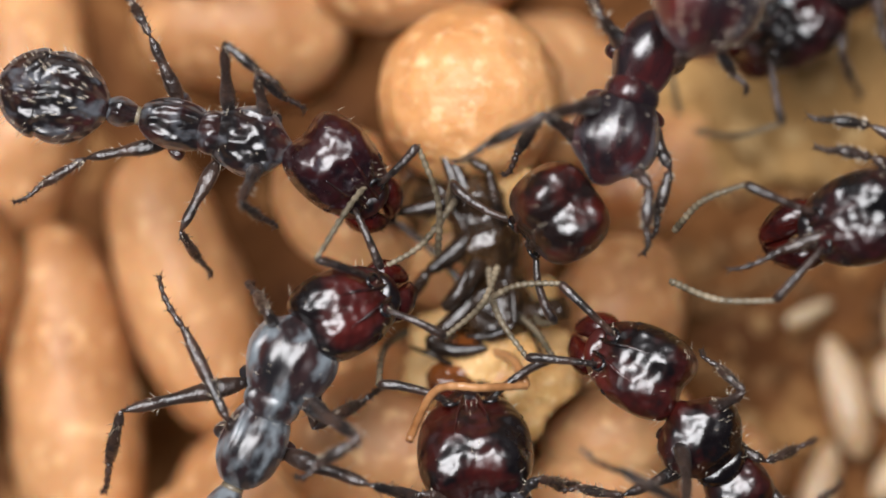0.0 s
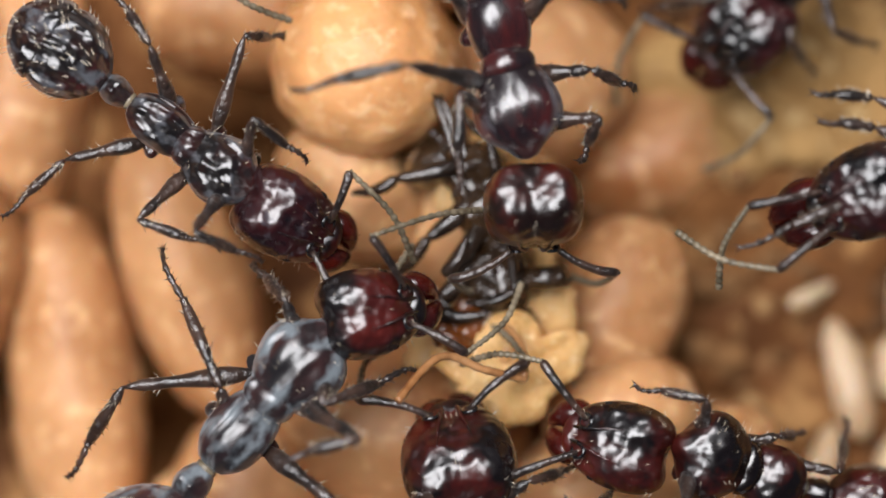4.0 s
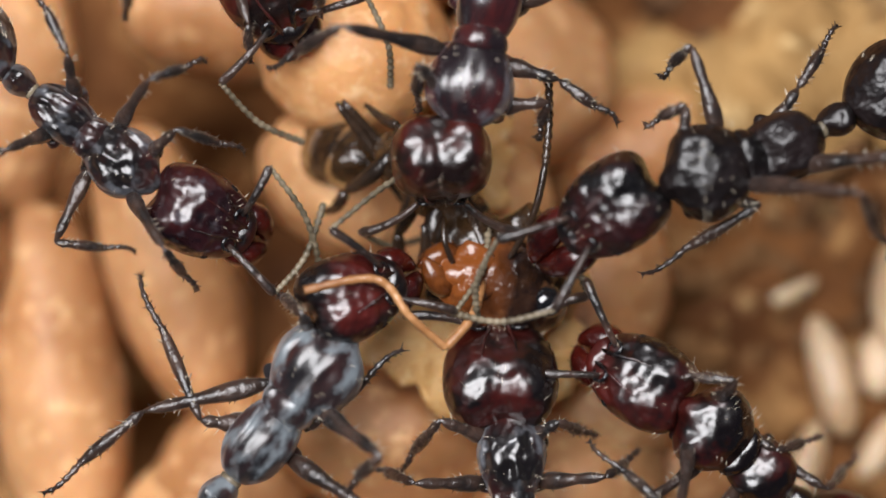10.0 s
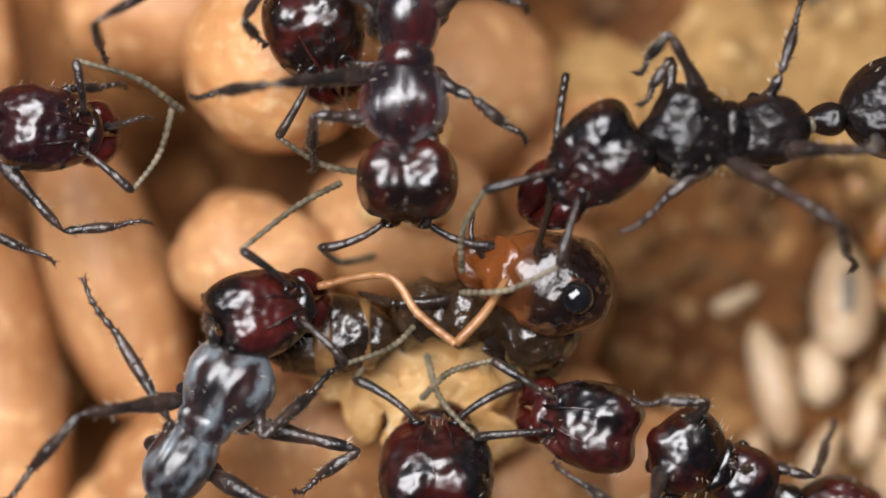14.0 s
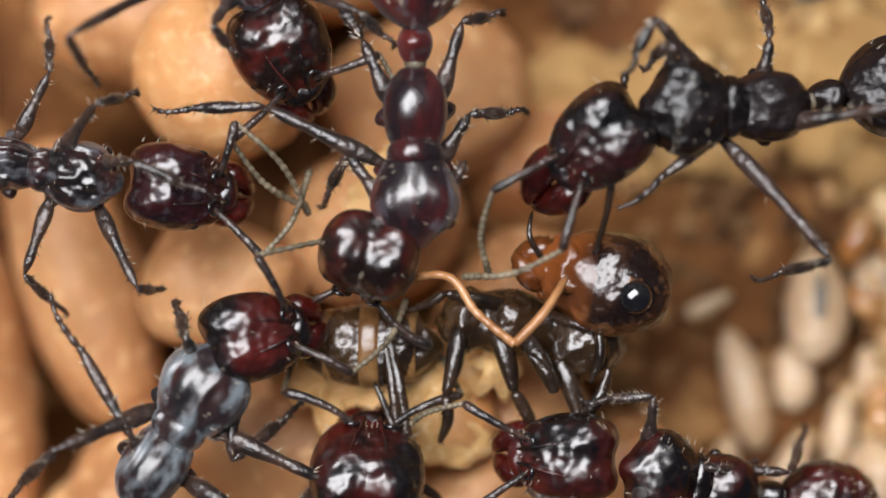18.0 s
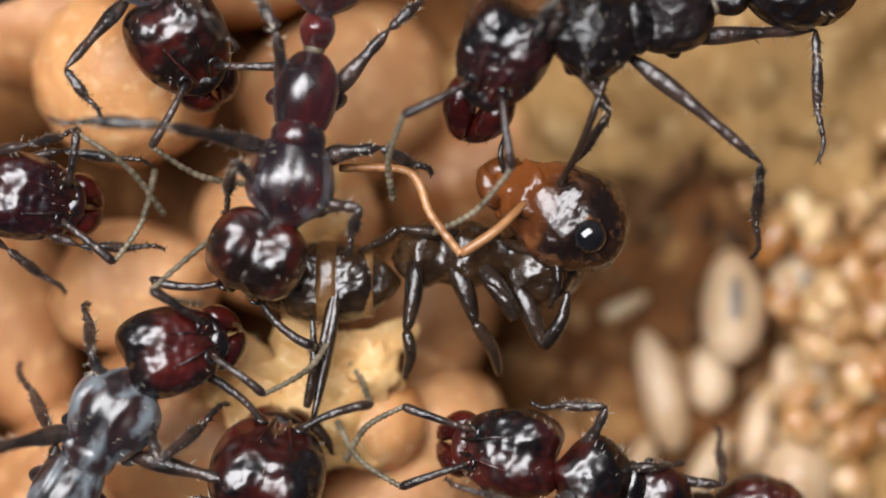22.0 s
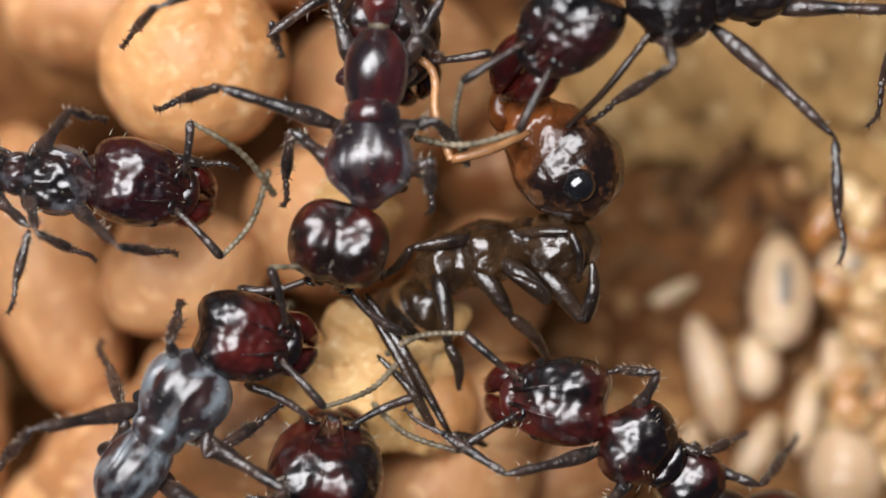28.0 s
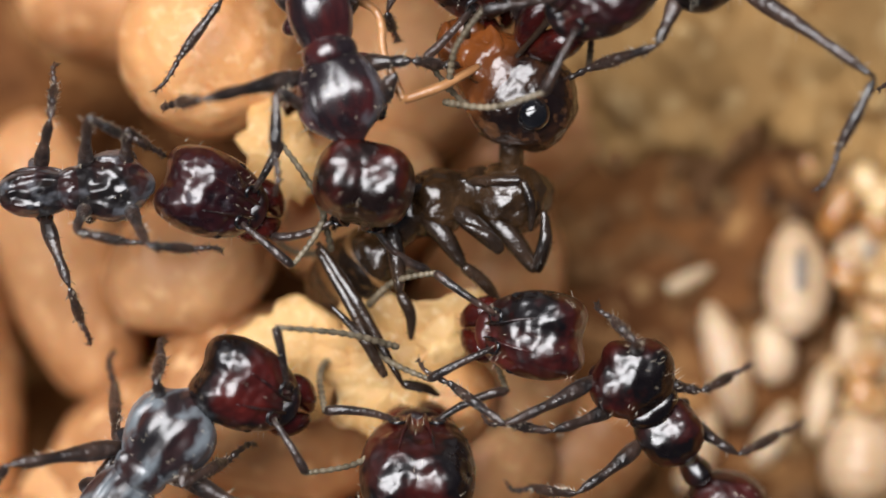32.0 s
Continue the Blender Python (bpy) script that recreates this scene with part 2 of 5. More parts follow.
# ---- the nest floor ----


def nest_floor():
    k = np.linspace(-1, 1, 121)
    ax = np.sign(k) * (22 * abs(k) + 380 * abs(k) ** 7)
    v = []
    for y in ax:
        for x in ax:
            near = 1 / (1 + (math.hypot(x, y) / 40) ** 4)
            right = 1 / (1 + math.exp(-(x - 4.2) * 1.2))
            h = -5.6 + 0.1 * right
            h += near * (0.9 * noise.noise((x * 0.45, y * 0.45, 3)) + 0.5 * noise.noise((x * 1.2, y * 1.2, 7)) + 0.25 * noise.noise((x * 2.6, y * 2.6, 1)))
            h -= 3.2 * math.exp(-((x + 4.1) ** 2 + (y - 1.5) ** 2) / 1.3) + 3.0 * math.exp(-((x + 5.0) ** 2 + (y + 3.6) ** 2) / 1.3)
            v.append((x, y, h))
    n = len(ax)
    f = [(j * n + i, j * n + i + 1, (j + 1) * n + i + 1, (j + 1) * n + i) for j in range(n - 1) for i in range(n - 1)]
    tagged(new("ground", mesh("ground", [(v, f)], RED_SOIL)), "rough yellow-brown nest soil under seeds and ants", "ground", kind="structure")


nest_floor()


def wobble(seed, amount, size):
    def warp(x, y, z):
        p = Vector((x, y, z))
        d = p.normalized()
        a = amount * noise.noise(p / size + Vector((seed * 7.3, 0, 0))) + amount * 0.35 * noise.noise(p / size * 2.7 + Vector((0, seed * 3.1, 0)))
        return tuple(p + d * a)
    return warp


def seed(x, y, rx, ry, rz, turn, top, mat, label, k, amount=0.15, category="seed"):
    """A seed whose highest point lies at the height top."""
    me = mesh("seed", [egg(rx, ry, rz, n=44, m=40, warp=wobble(k, amount, 1.5), taper=0.06, blunt=0.74)], mat)
    ob = tagged(new("seed", me), label, category, "pile of seeds")
    ob.matrix_basis = millimetres(x, y, top - rz, 0, 0, turn)
    return ob


TAN = "smooth tan-orange oval seed lying in the pile"
for k, (x, y, rx, ry, turn, top) in enumerate([
        (-7.35, -2.45, 3.35, 1.28, 96, -3.2), (-5.2, -0.35, 2.75, 1.22, 110, -3.0), (-8.4, 3.2, 2.6, 1.35, 85, -3.6), (-4.1, 4.7, 2.1, 1.5, -8, -3.4),
        (-1.1, -3.2, 2.5, 1.8, -10, -1.5), (-3.9, -4.4, 1.9, 1.5, 60, -2.4), (2.85, -1.1, 1.8, 1.35, 72, -2.3), (2.95, -3.1, 1.5, 1.15, 20, -1.6),
        (2.3, -4.6, 1.9, 1.4, 40, -1.2), (1.35, 3.1, 1.95, 1.75, 30, -2.8), (-0.6, 5.9, 2.2, 1.4, 10, -2.3), (0.3, 0.6, 1.7, 1.5, 20, -2.0)]):
    seed(x, y, rx, ry, min(rx, ry) * 1.15, turn, top, SEED, TAN, k)
for k, (x, y, rx, ry, turn, top) in enumerate([
        (3.8, 1.9, 1.9, 1.4, 30, -4.6), (4.4, -4.3, 1.9, 1.2, 35, -3.0), (-4.6, 6.5, 2.3, 1.4, 0, -2.5),
        (-9.8, -0.8, 2.4, 1.4, 75, -2.0), (-4.9, -5.6, 1.6, 1.3, 100, -2.6), (-1.2, -6.2, 2.4, 1.5, 0, -1.6), (-10.6, 3.2, 2.3, 1.5, 60, -1.8), (-6.2, -6.2, 2.2, 1.4, 10, -1.8)]):
    seed(x, y, rx, ry, min(rx, ry) * 1.15, turn, top, SEED, TAN, k + 20)

round_seed = tagged(new("round_seed", mesh("round_seed", [egg(1.74, 1.70, 1.66, n=56, m=44, warp=wobble(91, 0.06, 0.5))], BALL)),
                    "round pale tan seed with a fine grain, rolling among the ants", "seed", "pile of seeds")
pointed_seed = tagged(new("seed", mesh("seed", [egg(1.55, 1.22, 1.25, n=44, m=38, blunt=0.85, taper=0.16, warp=wobble(95, 0.16, 1.1))], SEED)),
                      "tan-orange seed with a blunt tip, slowly pushed aside under the fight", "seed", "pile of seeds")
small_seed = tagged(new("round_seed", mesh("round_seed", [egg(0.9, 0.86, 0.85, n=36, m=26, warp=wobble(93, 0.05, 0.5))], BALL)),
                    "small round pale tan seed under the fight", "seed", "pile of seeds")


def husk(x, y, z, r, long, turn, tilt, k):
    """A torn flake of husk with a ragged rim."""
    n, rings = 90, 6
    top, v, f = [], [], []
    for i in range(rings + 1):
        for j in range(n):
            a = 2 * math.pi * j / n
            rag = 1 + 0.55 * noise.noise((math.cos(a) * 1.7 + k * 5, math.sin(a) * 1.7, 0)) + 0.18 * noise.noise((math.cos(a) * 3.1, math.sin(a) * 3.1, k)) + 0.045 * noise.noise((math.cos(a) * 9, math.sin(a) * 11, k))
            q = r * rag * i / rings
            px, py = q * math.cos(a) * long, q * math.sin(a)
            top.append((px, py, -0.22 * (px * px + py * py) / (r * r * long) + 0.13 * noise.noise((px * 2, py * 2, k)) + 0.05 * noise.noise((px * 5, py * 5, k))))
    v = top + [(p[0], p[1], p[2] - 0.05) for p in top]
    m = len(top)
    for i in range(rings):
        for j in range(n):
            a, b, c, d = i * n + j, i * n + (j + 1) % n, (i + 1) * n + (j + 1) % n, (i + 1) * n + j
            f += [(a, d, c, b), (a + m, b + m, c + m, d + m)]
    for j in range(n):
        a, b = rings * n + j, rings * n + (j + 1) % n
        f.append((a, a + m, b + m, b))
    ob = tagged(new("husk_flake", mesh("husk_flake", [(v, f)], HUSK)), "torn cream flake of seed husk with a ragged edge", "husk", "husk flakes")
    ob.matrix_basis = millimetres(x, y, z, tilt, 0, turn)
    return ob


dragged_flake = husk(1.3, -1.85, -0.5, 1.0, 1.3, 10, 8, 1)
side_flake = husk(-0.4, -2.1, -0.7, 0.85, 1.3, -35, -6, 2)
strip_flake = husk(2.25, -1.85, -0.35, 0.42, 1.55, 75, 6, 7)
back_flake = husk(0.55, 1.3, -0.9, 0.75, 1.35, 80, 0, 4)
lower_flake = husk(1.1, -2.75, -0.45, 0.9, 1.4, -15, 4, 6)


def larva(x, y, z, rx, ry, turn, label, core=False):
    body = tagged(new("larva"), label, "larva", "brood on the soil")
    body.matrix_basis = millimetres(x, y, z, 0, 8, turn)

    def ringed(px, py, pz):
        s = 1 + 0.035 * math.cos(px / rx * 20)
        return px, py * s + 0.12 * ry * (px / rx) ** 2, pz * s
    part("skin", [egg(rx, ry, ry, n=20, m=36, taper=0.12, warp=ringed)], GRUB, body)
    if core:
        part("core", [egg(rx * 0.52, ry * 0.3, ry * 0.4, at=(0, 0, ry * 0.68), n=14, m=12)], CORE, body, "grey core showing through the skin")
    return body


for x, y, rx, ry, turn, core in ((8.73, -0.82, 1.12, 0.62, 88, True), (8.3, -2.2, 0.64, 0.42, 95, False), (7.4, -2.42, 1.2, 0.42, 104, False), (9.74, -2.1, 0.52, 0.26, 85, False),
                                 (10.4, -2.3, 0.52, 0.24, 98, False), (9.9, -4.2, 0.95, 0.74, 85, False), (11.6, -2.0, 0.65, 0.3, 88, False), (10.0, -0.3, 0.58, 0.48, 30, True),
                                 (6.7, -0.83, 0.5, 0.16, 25, False), (9.2, -3.2, 0.75, 0.3, 80, False), (6.9, -4.1, 0.85, 0.36, 70, False), (8.3, -3.8, 0.7, 0.3, 62, False), (10.9, -0.9, 0.6, 0.3, 100, False)):
    larva(3.35 + (x - 3.35) * 1.007, 0.12 + (y - 0.12) * 1.007, -5.3 + ry, rx, ry, turn, "soft ivory ant pupa with a grey core" if core else "soft ivory ant larva lying on the soil", core)


def loose_stuff():
    rng = random.Random(5)
    bits = []
    for k in range(175):
        x, y = rng.gauss(11.15, 0.95), rng.gauss(-1.2, 1.6)
        r = rng.uniform(0.12, 0.46)
        z = -5.6 + rng.uniform(0, 1.3)
        turn = rng.uniform(0, 180)
        if k < 48:
            one = tagged(new("egg", mesh("egg", [egg(r * 1.3, r * 0.85, r * 0.8, n=14, m=10, warp=wobble(rng.random() * 9, r * 0.2, r))], EGG)),
                         "small glossy amber-white ant egg on the heap", "egg", "eggs on the heap")
            one.matrix_basis = millimetres(x, y, z + 0.25, 0, 0, turn)
        else:
            bits.append(egg(r * 1.3, r * 0.8, r * 0.7, at=(x, y, z), turn=turn, n=9, m=7, warp=wobble(rng.random() * 9, r * 0.5, r)))
    tagged(new("egg_heap", mesh("egg_heap", bits, EGG)), "heap of small glossy amber eggs and crumbs on the soil", "eggs", kind="stuff")
    bits = []
    for _ in range(520):
        x, y = rng.uniform(3.6, 14), rng.uniform(-6, 6)
        r = rng.uniform(0.1, 0.42) * (0.6 + 0.4 * rng.random())
        bits.append(egg(r, r * 0.85, r * 0.6, at=(x, y, -5.5 + rng.uniform(-0.1, 0.3)), turn=rng.uniform(0, 180), n=9, m=7, warp=wobble(rng.random() * 9, r * 0.5, r)))
    tagged(new("soil_crumbs", mesh("soil_crumbs", bits, SOIL)), "loose brown crumbs of nest soil", "soil", kind="stuff")


def sand_mound(x, y, rx, ry, top, turn, k):
    me = mesh("sand_mound", [egg(rx, ry, 1.6, n=48, m=40, warp=wobble(k, 0.7, 0.9))], SAND)
    ob = tagged(new("sand_mound", me), "low rough mound of pale yellow nest sand", "sand", "mounds of sand")
    ob.matrix_basis = millimetres(x, y, top - 1.6, 0, 0, turn)


sand_mound(6.3, 3.3, 3.5, 2.0, -4.5, 20, 41)
sand_mound(10.3, 3.3, 2.7, 2.3, -4.3, 70, 42)
sand_mound(11.4, -4.5, 2.0, 1.6, -4.8, 10, 43)
loose_stuff()

# ---- ants ----
HIPS = [(0.28, 0.3), (-0.42, 0.3), (-1.25, 0.3), (0.28, -0.3), (-0.42, -0.3), (-1.25, -0.3)]
ANTS = {}


def head_notch(x, y, z):
    if x < -0.3:
        x += 0.2 * math.exp(-(y / 0.3) ** 2) * (-0.3 - x)
    if z > 0:
        z -= 0.07 * math.exp(-(y / 0.1) ** 2)
        z -= 0.1 * math.exp(-((abs(y) - 0.42) / 0.16) ** 2 - ((x - 0.42) / 0.2) ** 2)
        z += 0.05 * math.exp(-((abs(y) - 0.36) / 0.2) ** 2 - ((x + 0.55) / 0.25) ** 2)
        z += 0.03 * noise.noise((x * 3, y * 3, 2)) + 0.015 * noise.noise((x * 8, y * 8, 5))
    return x, y, z


def ant(key, label, z, legs, feelers, body_mat=BODY, size=1.0, wide=1.0, side=0.0, limb=1.12, pitch=16, nod=-0.1, thick=1.0, skull=1.0, jaw=1.0, head_mat=None, lean=0):
    """legs: knee and foot of each leg in the body's plane. feelers: elbow and tip of each antenna from the head's centre."""
    rng = random.Random(key)
    root = tagged(new("ant"), label, "ant", "ants")
    root.scale = (size, size, size)
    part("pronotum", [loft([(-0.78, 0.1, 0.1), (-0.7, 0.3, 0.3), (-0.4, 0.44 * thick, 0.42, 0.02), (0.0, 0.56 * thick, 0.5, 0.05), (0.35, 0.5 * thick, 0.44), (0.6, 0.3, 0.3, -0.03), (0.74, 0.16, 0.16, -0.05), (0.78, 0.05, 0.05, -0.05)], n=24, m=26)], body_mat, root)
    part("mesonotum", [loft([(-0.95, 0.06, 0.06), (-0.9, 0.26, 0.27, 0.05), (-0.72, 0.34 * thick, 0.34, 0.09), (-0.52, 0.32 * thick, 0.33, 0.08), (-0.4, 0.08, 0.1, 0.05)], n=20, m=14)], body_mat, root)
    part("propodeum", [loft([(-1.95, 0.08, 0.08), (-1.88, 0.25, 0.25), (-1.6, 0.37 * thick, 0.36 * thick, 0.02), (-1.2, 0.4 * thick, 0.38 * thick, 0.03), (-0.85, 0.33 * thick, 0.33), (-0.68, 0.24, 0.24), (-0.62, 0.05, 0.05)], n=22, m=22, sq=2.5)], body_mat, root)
    roots, ways = [], []
    for _ in range(70):
        a, s = rng.uniform(0.0, 3.14), rng.uniform(-1.7, 0.4)
        w = 0.5 * thick if s > -0.5 else 0.36
        roots.append((s, w * math.cos(a), w * math.sin(a) * 0.92))
        ways.append((0.2, math.cos(a), math.sin(a)))
    part("body_hairs", [spikes(roots, ways, 0.14, 0.0065)], HAIR, root, "sparse fine pale hairs on the back")
    part("petiole", [loft([(-2.55, 0.06, 0.06), (-2.5, 0.2, 0.18), (-2.3, 0.27, 0.34, 0.06), (-2.1, 0.22, 0.24), (-1.95, 0.12, 0.12), (-1.88, 0.05, 0.05)], n=16, m=16, at=(0, side * 0.5, 0))], body_mat, root)
    part("waist_joint", [egg(0.1, 0.17, 0.17, at=(-1.98, side * 0.3, 0.0), n=14, m=8)], FEELER, root, "pale joint of the waist")
    gst = [(-4.5, 0.04, 0.04), (-4.42, 0.3, 0.3), (-4.2, 0.58, 0.55), (-3.9, 0.76, 0.72), (-3.72, 0.8, 0.76), (-3.66, 0.76, 0.72), (-3.4, 0.82, 0.76), (-3.05, 0.74, 0.68), (-2.72, 0.5, 0.46), (-2.5, 0.18, 0.18), (-2.45, 0.05, 0.05)]
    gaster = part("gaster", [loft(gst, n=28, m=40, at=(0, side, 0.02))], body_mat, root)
    roots, ways = [], []
    for _ in range(90 if body_mat is not BLACK else 24):
        a, s = rng.uniform(0, math.pi), rng.uniform(-4.4, -2.8)
        w = 0.79 * math.sqrt(max(0.02, 1 - ((s + 3.48) / 1.02) ** 2))
        roots.append((s, w * math.cos(a) + side, w * math.sin(a)))
        ways.append((-0.55, math.cos(a) * 0.8, math.sin(a)))
    part("hairs", [spikes(roots, ways, 0.17, 0.013)], HAIR, gaster, "short pale bristles")
    head = part("head", [loft([(-0.98, 0.1, 0.1), (-0.94, 0.5 * wide, 0.36), (-0.76, 0.74 * wide, 0.54), (-0.35, 0.87 * wide, 0.64, 0.02), (0.15, 0.84 * wide, 0.62, 0.02), (0.55, 0.68 * wide, 0.5), (0.8, 0.5 * wide, 0.34, -0.04), (0.9, 0.34, 0.22, -0.06), (0.93, 0.1, 0.1, -0.08)],
                              n=48, m=48, sq=2.6, warp=head_notch)], head_mat or (HEAD if body_mat is not BLACK else BLACK_HEAD), root)
    head.scale = (skull, skull, skull)
    part("clypeus", [egg(0.24, 0.4, 0.14, at=(0.74, 0, 0.22), n=16, m=10)], HEAD, head)
    for s in (1, -1):
        reach = [(0.62, 0.34 * s, -0.1), (0.62 + 0.28 * jaw, 0.33 * s, -0.14), (0.62 + 0.55 * jaw, 0.2 * s, -0.2 - 0.05 * s), (0.62 + 0.74 * jaw, 0.02 * s, -0.26 - 0.05 * s)]
        stout = [(0.75 + 0.25 * jaw) * r for r in (0.15, 0.19, 0.22, 0.25, 0.265, 0.27, 0.265, 0.25, 0.225, 0.195, 0.16, 0.12, 0.07, 0.02)]
        part("mandible", [tube(bend(reach, 14), stout, 12, 12, 0.07, 3)], JAW, head, "dark red toothed jaw")
        part("eye", [egg(0.13, 0.1, 0.09, at=(0.24, 0.69 * wide * s, 0.27), n=14, m=10)], EYE, head, "small black eye")
    roots, ways = [], []
    for _ in range(40):
        a, s = rng.uniform(0.0, 3.14), rng.uniform(-0.85, 0.7)
        w = 1.0 - 0.25 * max(0, s)
        roots.append((s, 0.84 * wide * w * math.cos(a), 0.6 * w * math.sin(a)))
        ways.append((0.3, math.cos(a), math.sin(a)))
    part("hairs", [spikes(roots, ways, 0.13, 0.0065)], HAIR, head, "sparse fine pale hairs")
    for s in (1, -1):
        ring = [(0.56 + 0.13 * math.cos(a), 0.3 * wide * s + 0.13 * math.sin(a), 0.47 - 0.12 * math.cos(a)) for a in np.linspace(0, 2 * math.pi, 15)]
        part("antenna_socket", [tube(ring, [0.035] * 15, 7)], EYE, head, "dark ring round the antenna's base")
        ridge = bend([(0.78, 0.12 * s, 0.34), (0.5, 0.15 * s, 0.53), (0.15, 0.24 * s, 0.64), (-0.2, 0.3 * s, 0.655)], 12)
        part("frontal_ridge", [tube(ridge, [0.02, 0.035, 0.045, 0.045, 0.04, 0.035, 0.03, 0.026, 0.022, 0.018, 0.012, 0.005], 7)], HEAD, head)
    antennae = []
    for s, (ex, ey, tx, ty) in zip((1, -1), feelers):
        base = Vector((0.58, 0.3 * s, 0.42))
        elbow = Vector((ex, ey, 0.75)) - base
        tip = Vector((ex + (tx - ex) * 1.7, ey + (ty - ey) * 1.7, 0.0)) - base
        at = millimetres(*base)
        scape = part("antenna_scape", [tube(bend([(0, 0, 0), tuple(elbow * 0.35 + Vector((0, 0, 0.12))), tuple(elbow * 0.75 + Vector((0, 0, 0.1))), tuple(elbow)], 10), [0.05, 0.055, 0.06, 0.065, 0.07, 0.075, 0.08, 0.085, 0.085, 0.06], 10)], LIMB, head, at=at)
        mid = (elbow + tip) / 2 + Vector((0.1, 0.12 * s, 0.15))
        k = 61
        beads = [(0.046 + 0.016 * i / k) * (1 + 0.22 * math.cos(2 * math.pi * i / 4)) * (0.4 if i == k - 1 else 1) for i in range(k)]
        funi = part("antenna_funiculus", [tube(bend([tuple(elbow), tuple(mid), tuple(tip)], k), beads, 9)], FEELER, head, "beaded olive-brown whip of the antenna", at=at)
        antennae.append((scape, funi, base))
    limbs = []
    for i, (kx, ky, fx, fy, l1, l2) in enumerate(legs):
        hx, hy = HIPS[i]
        hip = Vector((hx, hy, -0.25))
        knee, foot = Vector((kx, ky, 0.55)), Vector((fx, fy, -0.95))
        part("coxa", [egg(0.3, 0.17, 0.17, at=(hx, hy * 1.1, -0.28), turn=90 + (i % 3 - 1) * 25, n=12, m=9)], body_mat, root)
        k = 18
        club = smooth_stations([(0.05,), (0.07,), (0.115,), (0.13,), (0.115,), (0.09,), (0.075,), (0.085,), (0.07,), (0.02,)], k)[:, 0]
        pts = [(l1 * j / (k - 1), 0, 0.05 * l1 * math.sin(math.pi * j / (k - 1))) for j in range(k)]
        femur = part("femur", [tube(pts, [float(r) * limb for r in club], 10, 7, 0.06, rng.random())], LIMB, root)
        roots, ways = [], []
        for _ in range(16):
            u, a = rng.uniform(0.1, 0.95), rng.uniform(0, 6.283)
            roots.append((l1 * u, 0.1 * limb * math.cos(a), 0.1 * limb * math.sin(a)))
            ways.append((0.7, math.cos(a), math.sin(a)))
        part("hairs", [spikes(roots, ways, 0.11, 0.010)], HAIR, femur, "fine pale bristles")
        shin = l2 * 0.62
        tk = 15
        rad = [float(r) * limb for r in smooth_stations([(0.025,), (0.07,), (0.06,), (0.075,), (0.085,), (0.085,), (0.075,), (0.05,)], tk)[:, 0]]
        pts = [(shin * j / (tk - 1), 0, 0.03 * math.sin(math.pi * j / (tk - 1))) for j in range(tk)]
        toe = 26
        pts += bend([(shin * 1.01, 0, 0), (shin + (l2 - shin) * 0.35, 0.04, 0.07), (shin + (l2 - shin) * 0.7, 0.05, 0.08), (l2, 0.0, -0.02)], toe)
        rad += [0.046 * limb * (1 + 0.22 * math.cos(2 * math.pi * j / 5)) * (1 - 0.45 * j / toe) for j in range(toe)]
        claws = spikes([(l2, 0.02, -0.02), (l2, -0.02, -0.02)], [(0.8, 0.6, -0.3), (0.8, -0.6, -0.3)], 0.12, 0.018)
        geo = [tube(pts, rad, 10, 34, 0.08, rng.random()), claws]
        tibia = part("tibia", geo, LIMB, root)
        roots, ways = [], []
        for _ in range(32):
            u, a = rng.uniform(0.08, 0.98), rng.uniform(0, 6.283)
            roots.append((shin * u, 0.065 * limb * math.cos(a), 0.065 * limb * math.sin(a)))
            ways.append((0.9, math.cos(a), math.sin(a)))
        part("hairs", [spikes(roots, ways, 0.12, 0.0105)], HAIR, tibia, "rows of fine pale bristles")
        limbs.append((femur, tibia, hip, foot, l1, l2, knee))
    ANTS[key] = dict(root=root, head=head, z=z, limbs=limbs, antennae=antennae, size=size, gaster=gaster, seed=len(ANTS), pitch=pitch, nod=nod, lean=lean)
    return root


WIDE = [(0.9, 1.45, 1.9, 1.1), (1.1, -1.4, 2.1, -0.8)]
BACK = [(-0.1, 1.25, 1.3, 1.5), (1.3, -1.1, 2.3, -0.6)]
FORE = [(1.6, 0.9, 2.6, 0.4), (1.7, -0.8, 2.5, -0.3)]
DARK_RED = "glossy dark red-brown ant with big jaws"
ant("a", DARK_RED + " and a bristly round abdomen", 0.9, [(-0.08, 1.12, 0.87, 0.69, 1.47, 1.56), (-0.72, 1.52, 0.58, 0.83, 1.96, 1.28), (-2.05, 1.41, -2.88, 2.24, 1.46, 1.38), (0.18, -1.08, 0.78, -1.38, 2, 1.54), (-0.81, -1.81, -0.22, -2.48, 1.59, 1.49), (-3.58, -1.29, -4.06, -2.19, 1.59, 1.49)], [(0.5, 1.25, 1.6, 0.6), (1.5, -0.9, 1.9, 0.1)], wide=0.88, thick=1.12, head_mat=DARK_HEAD)
ant("b", DARK_RED + " and a painted grey sheen on its ridged back", 1.3, [(0.5, 0.58, 0.76, 1.03, 0.87, 1.59), (-1.23, 1.12, -3.16, 1.68, 2.03, 1.86), (-0.98, 0.38, 0.03, 2.14, 0.7, 2.35), (-0.33, -1, 1.43, -1.47, 1.09, 1.81), (0.17, -1.91, -0.69, -1.76, 1.88, 1.19), (-1.07, -1.76, -0.95, -3, 1.68, 1.95)], BACK, PAINTED_SHEEN_BODY, size=1.22, wide=0.92, skull=0.8, thick=1.18)
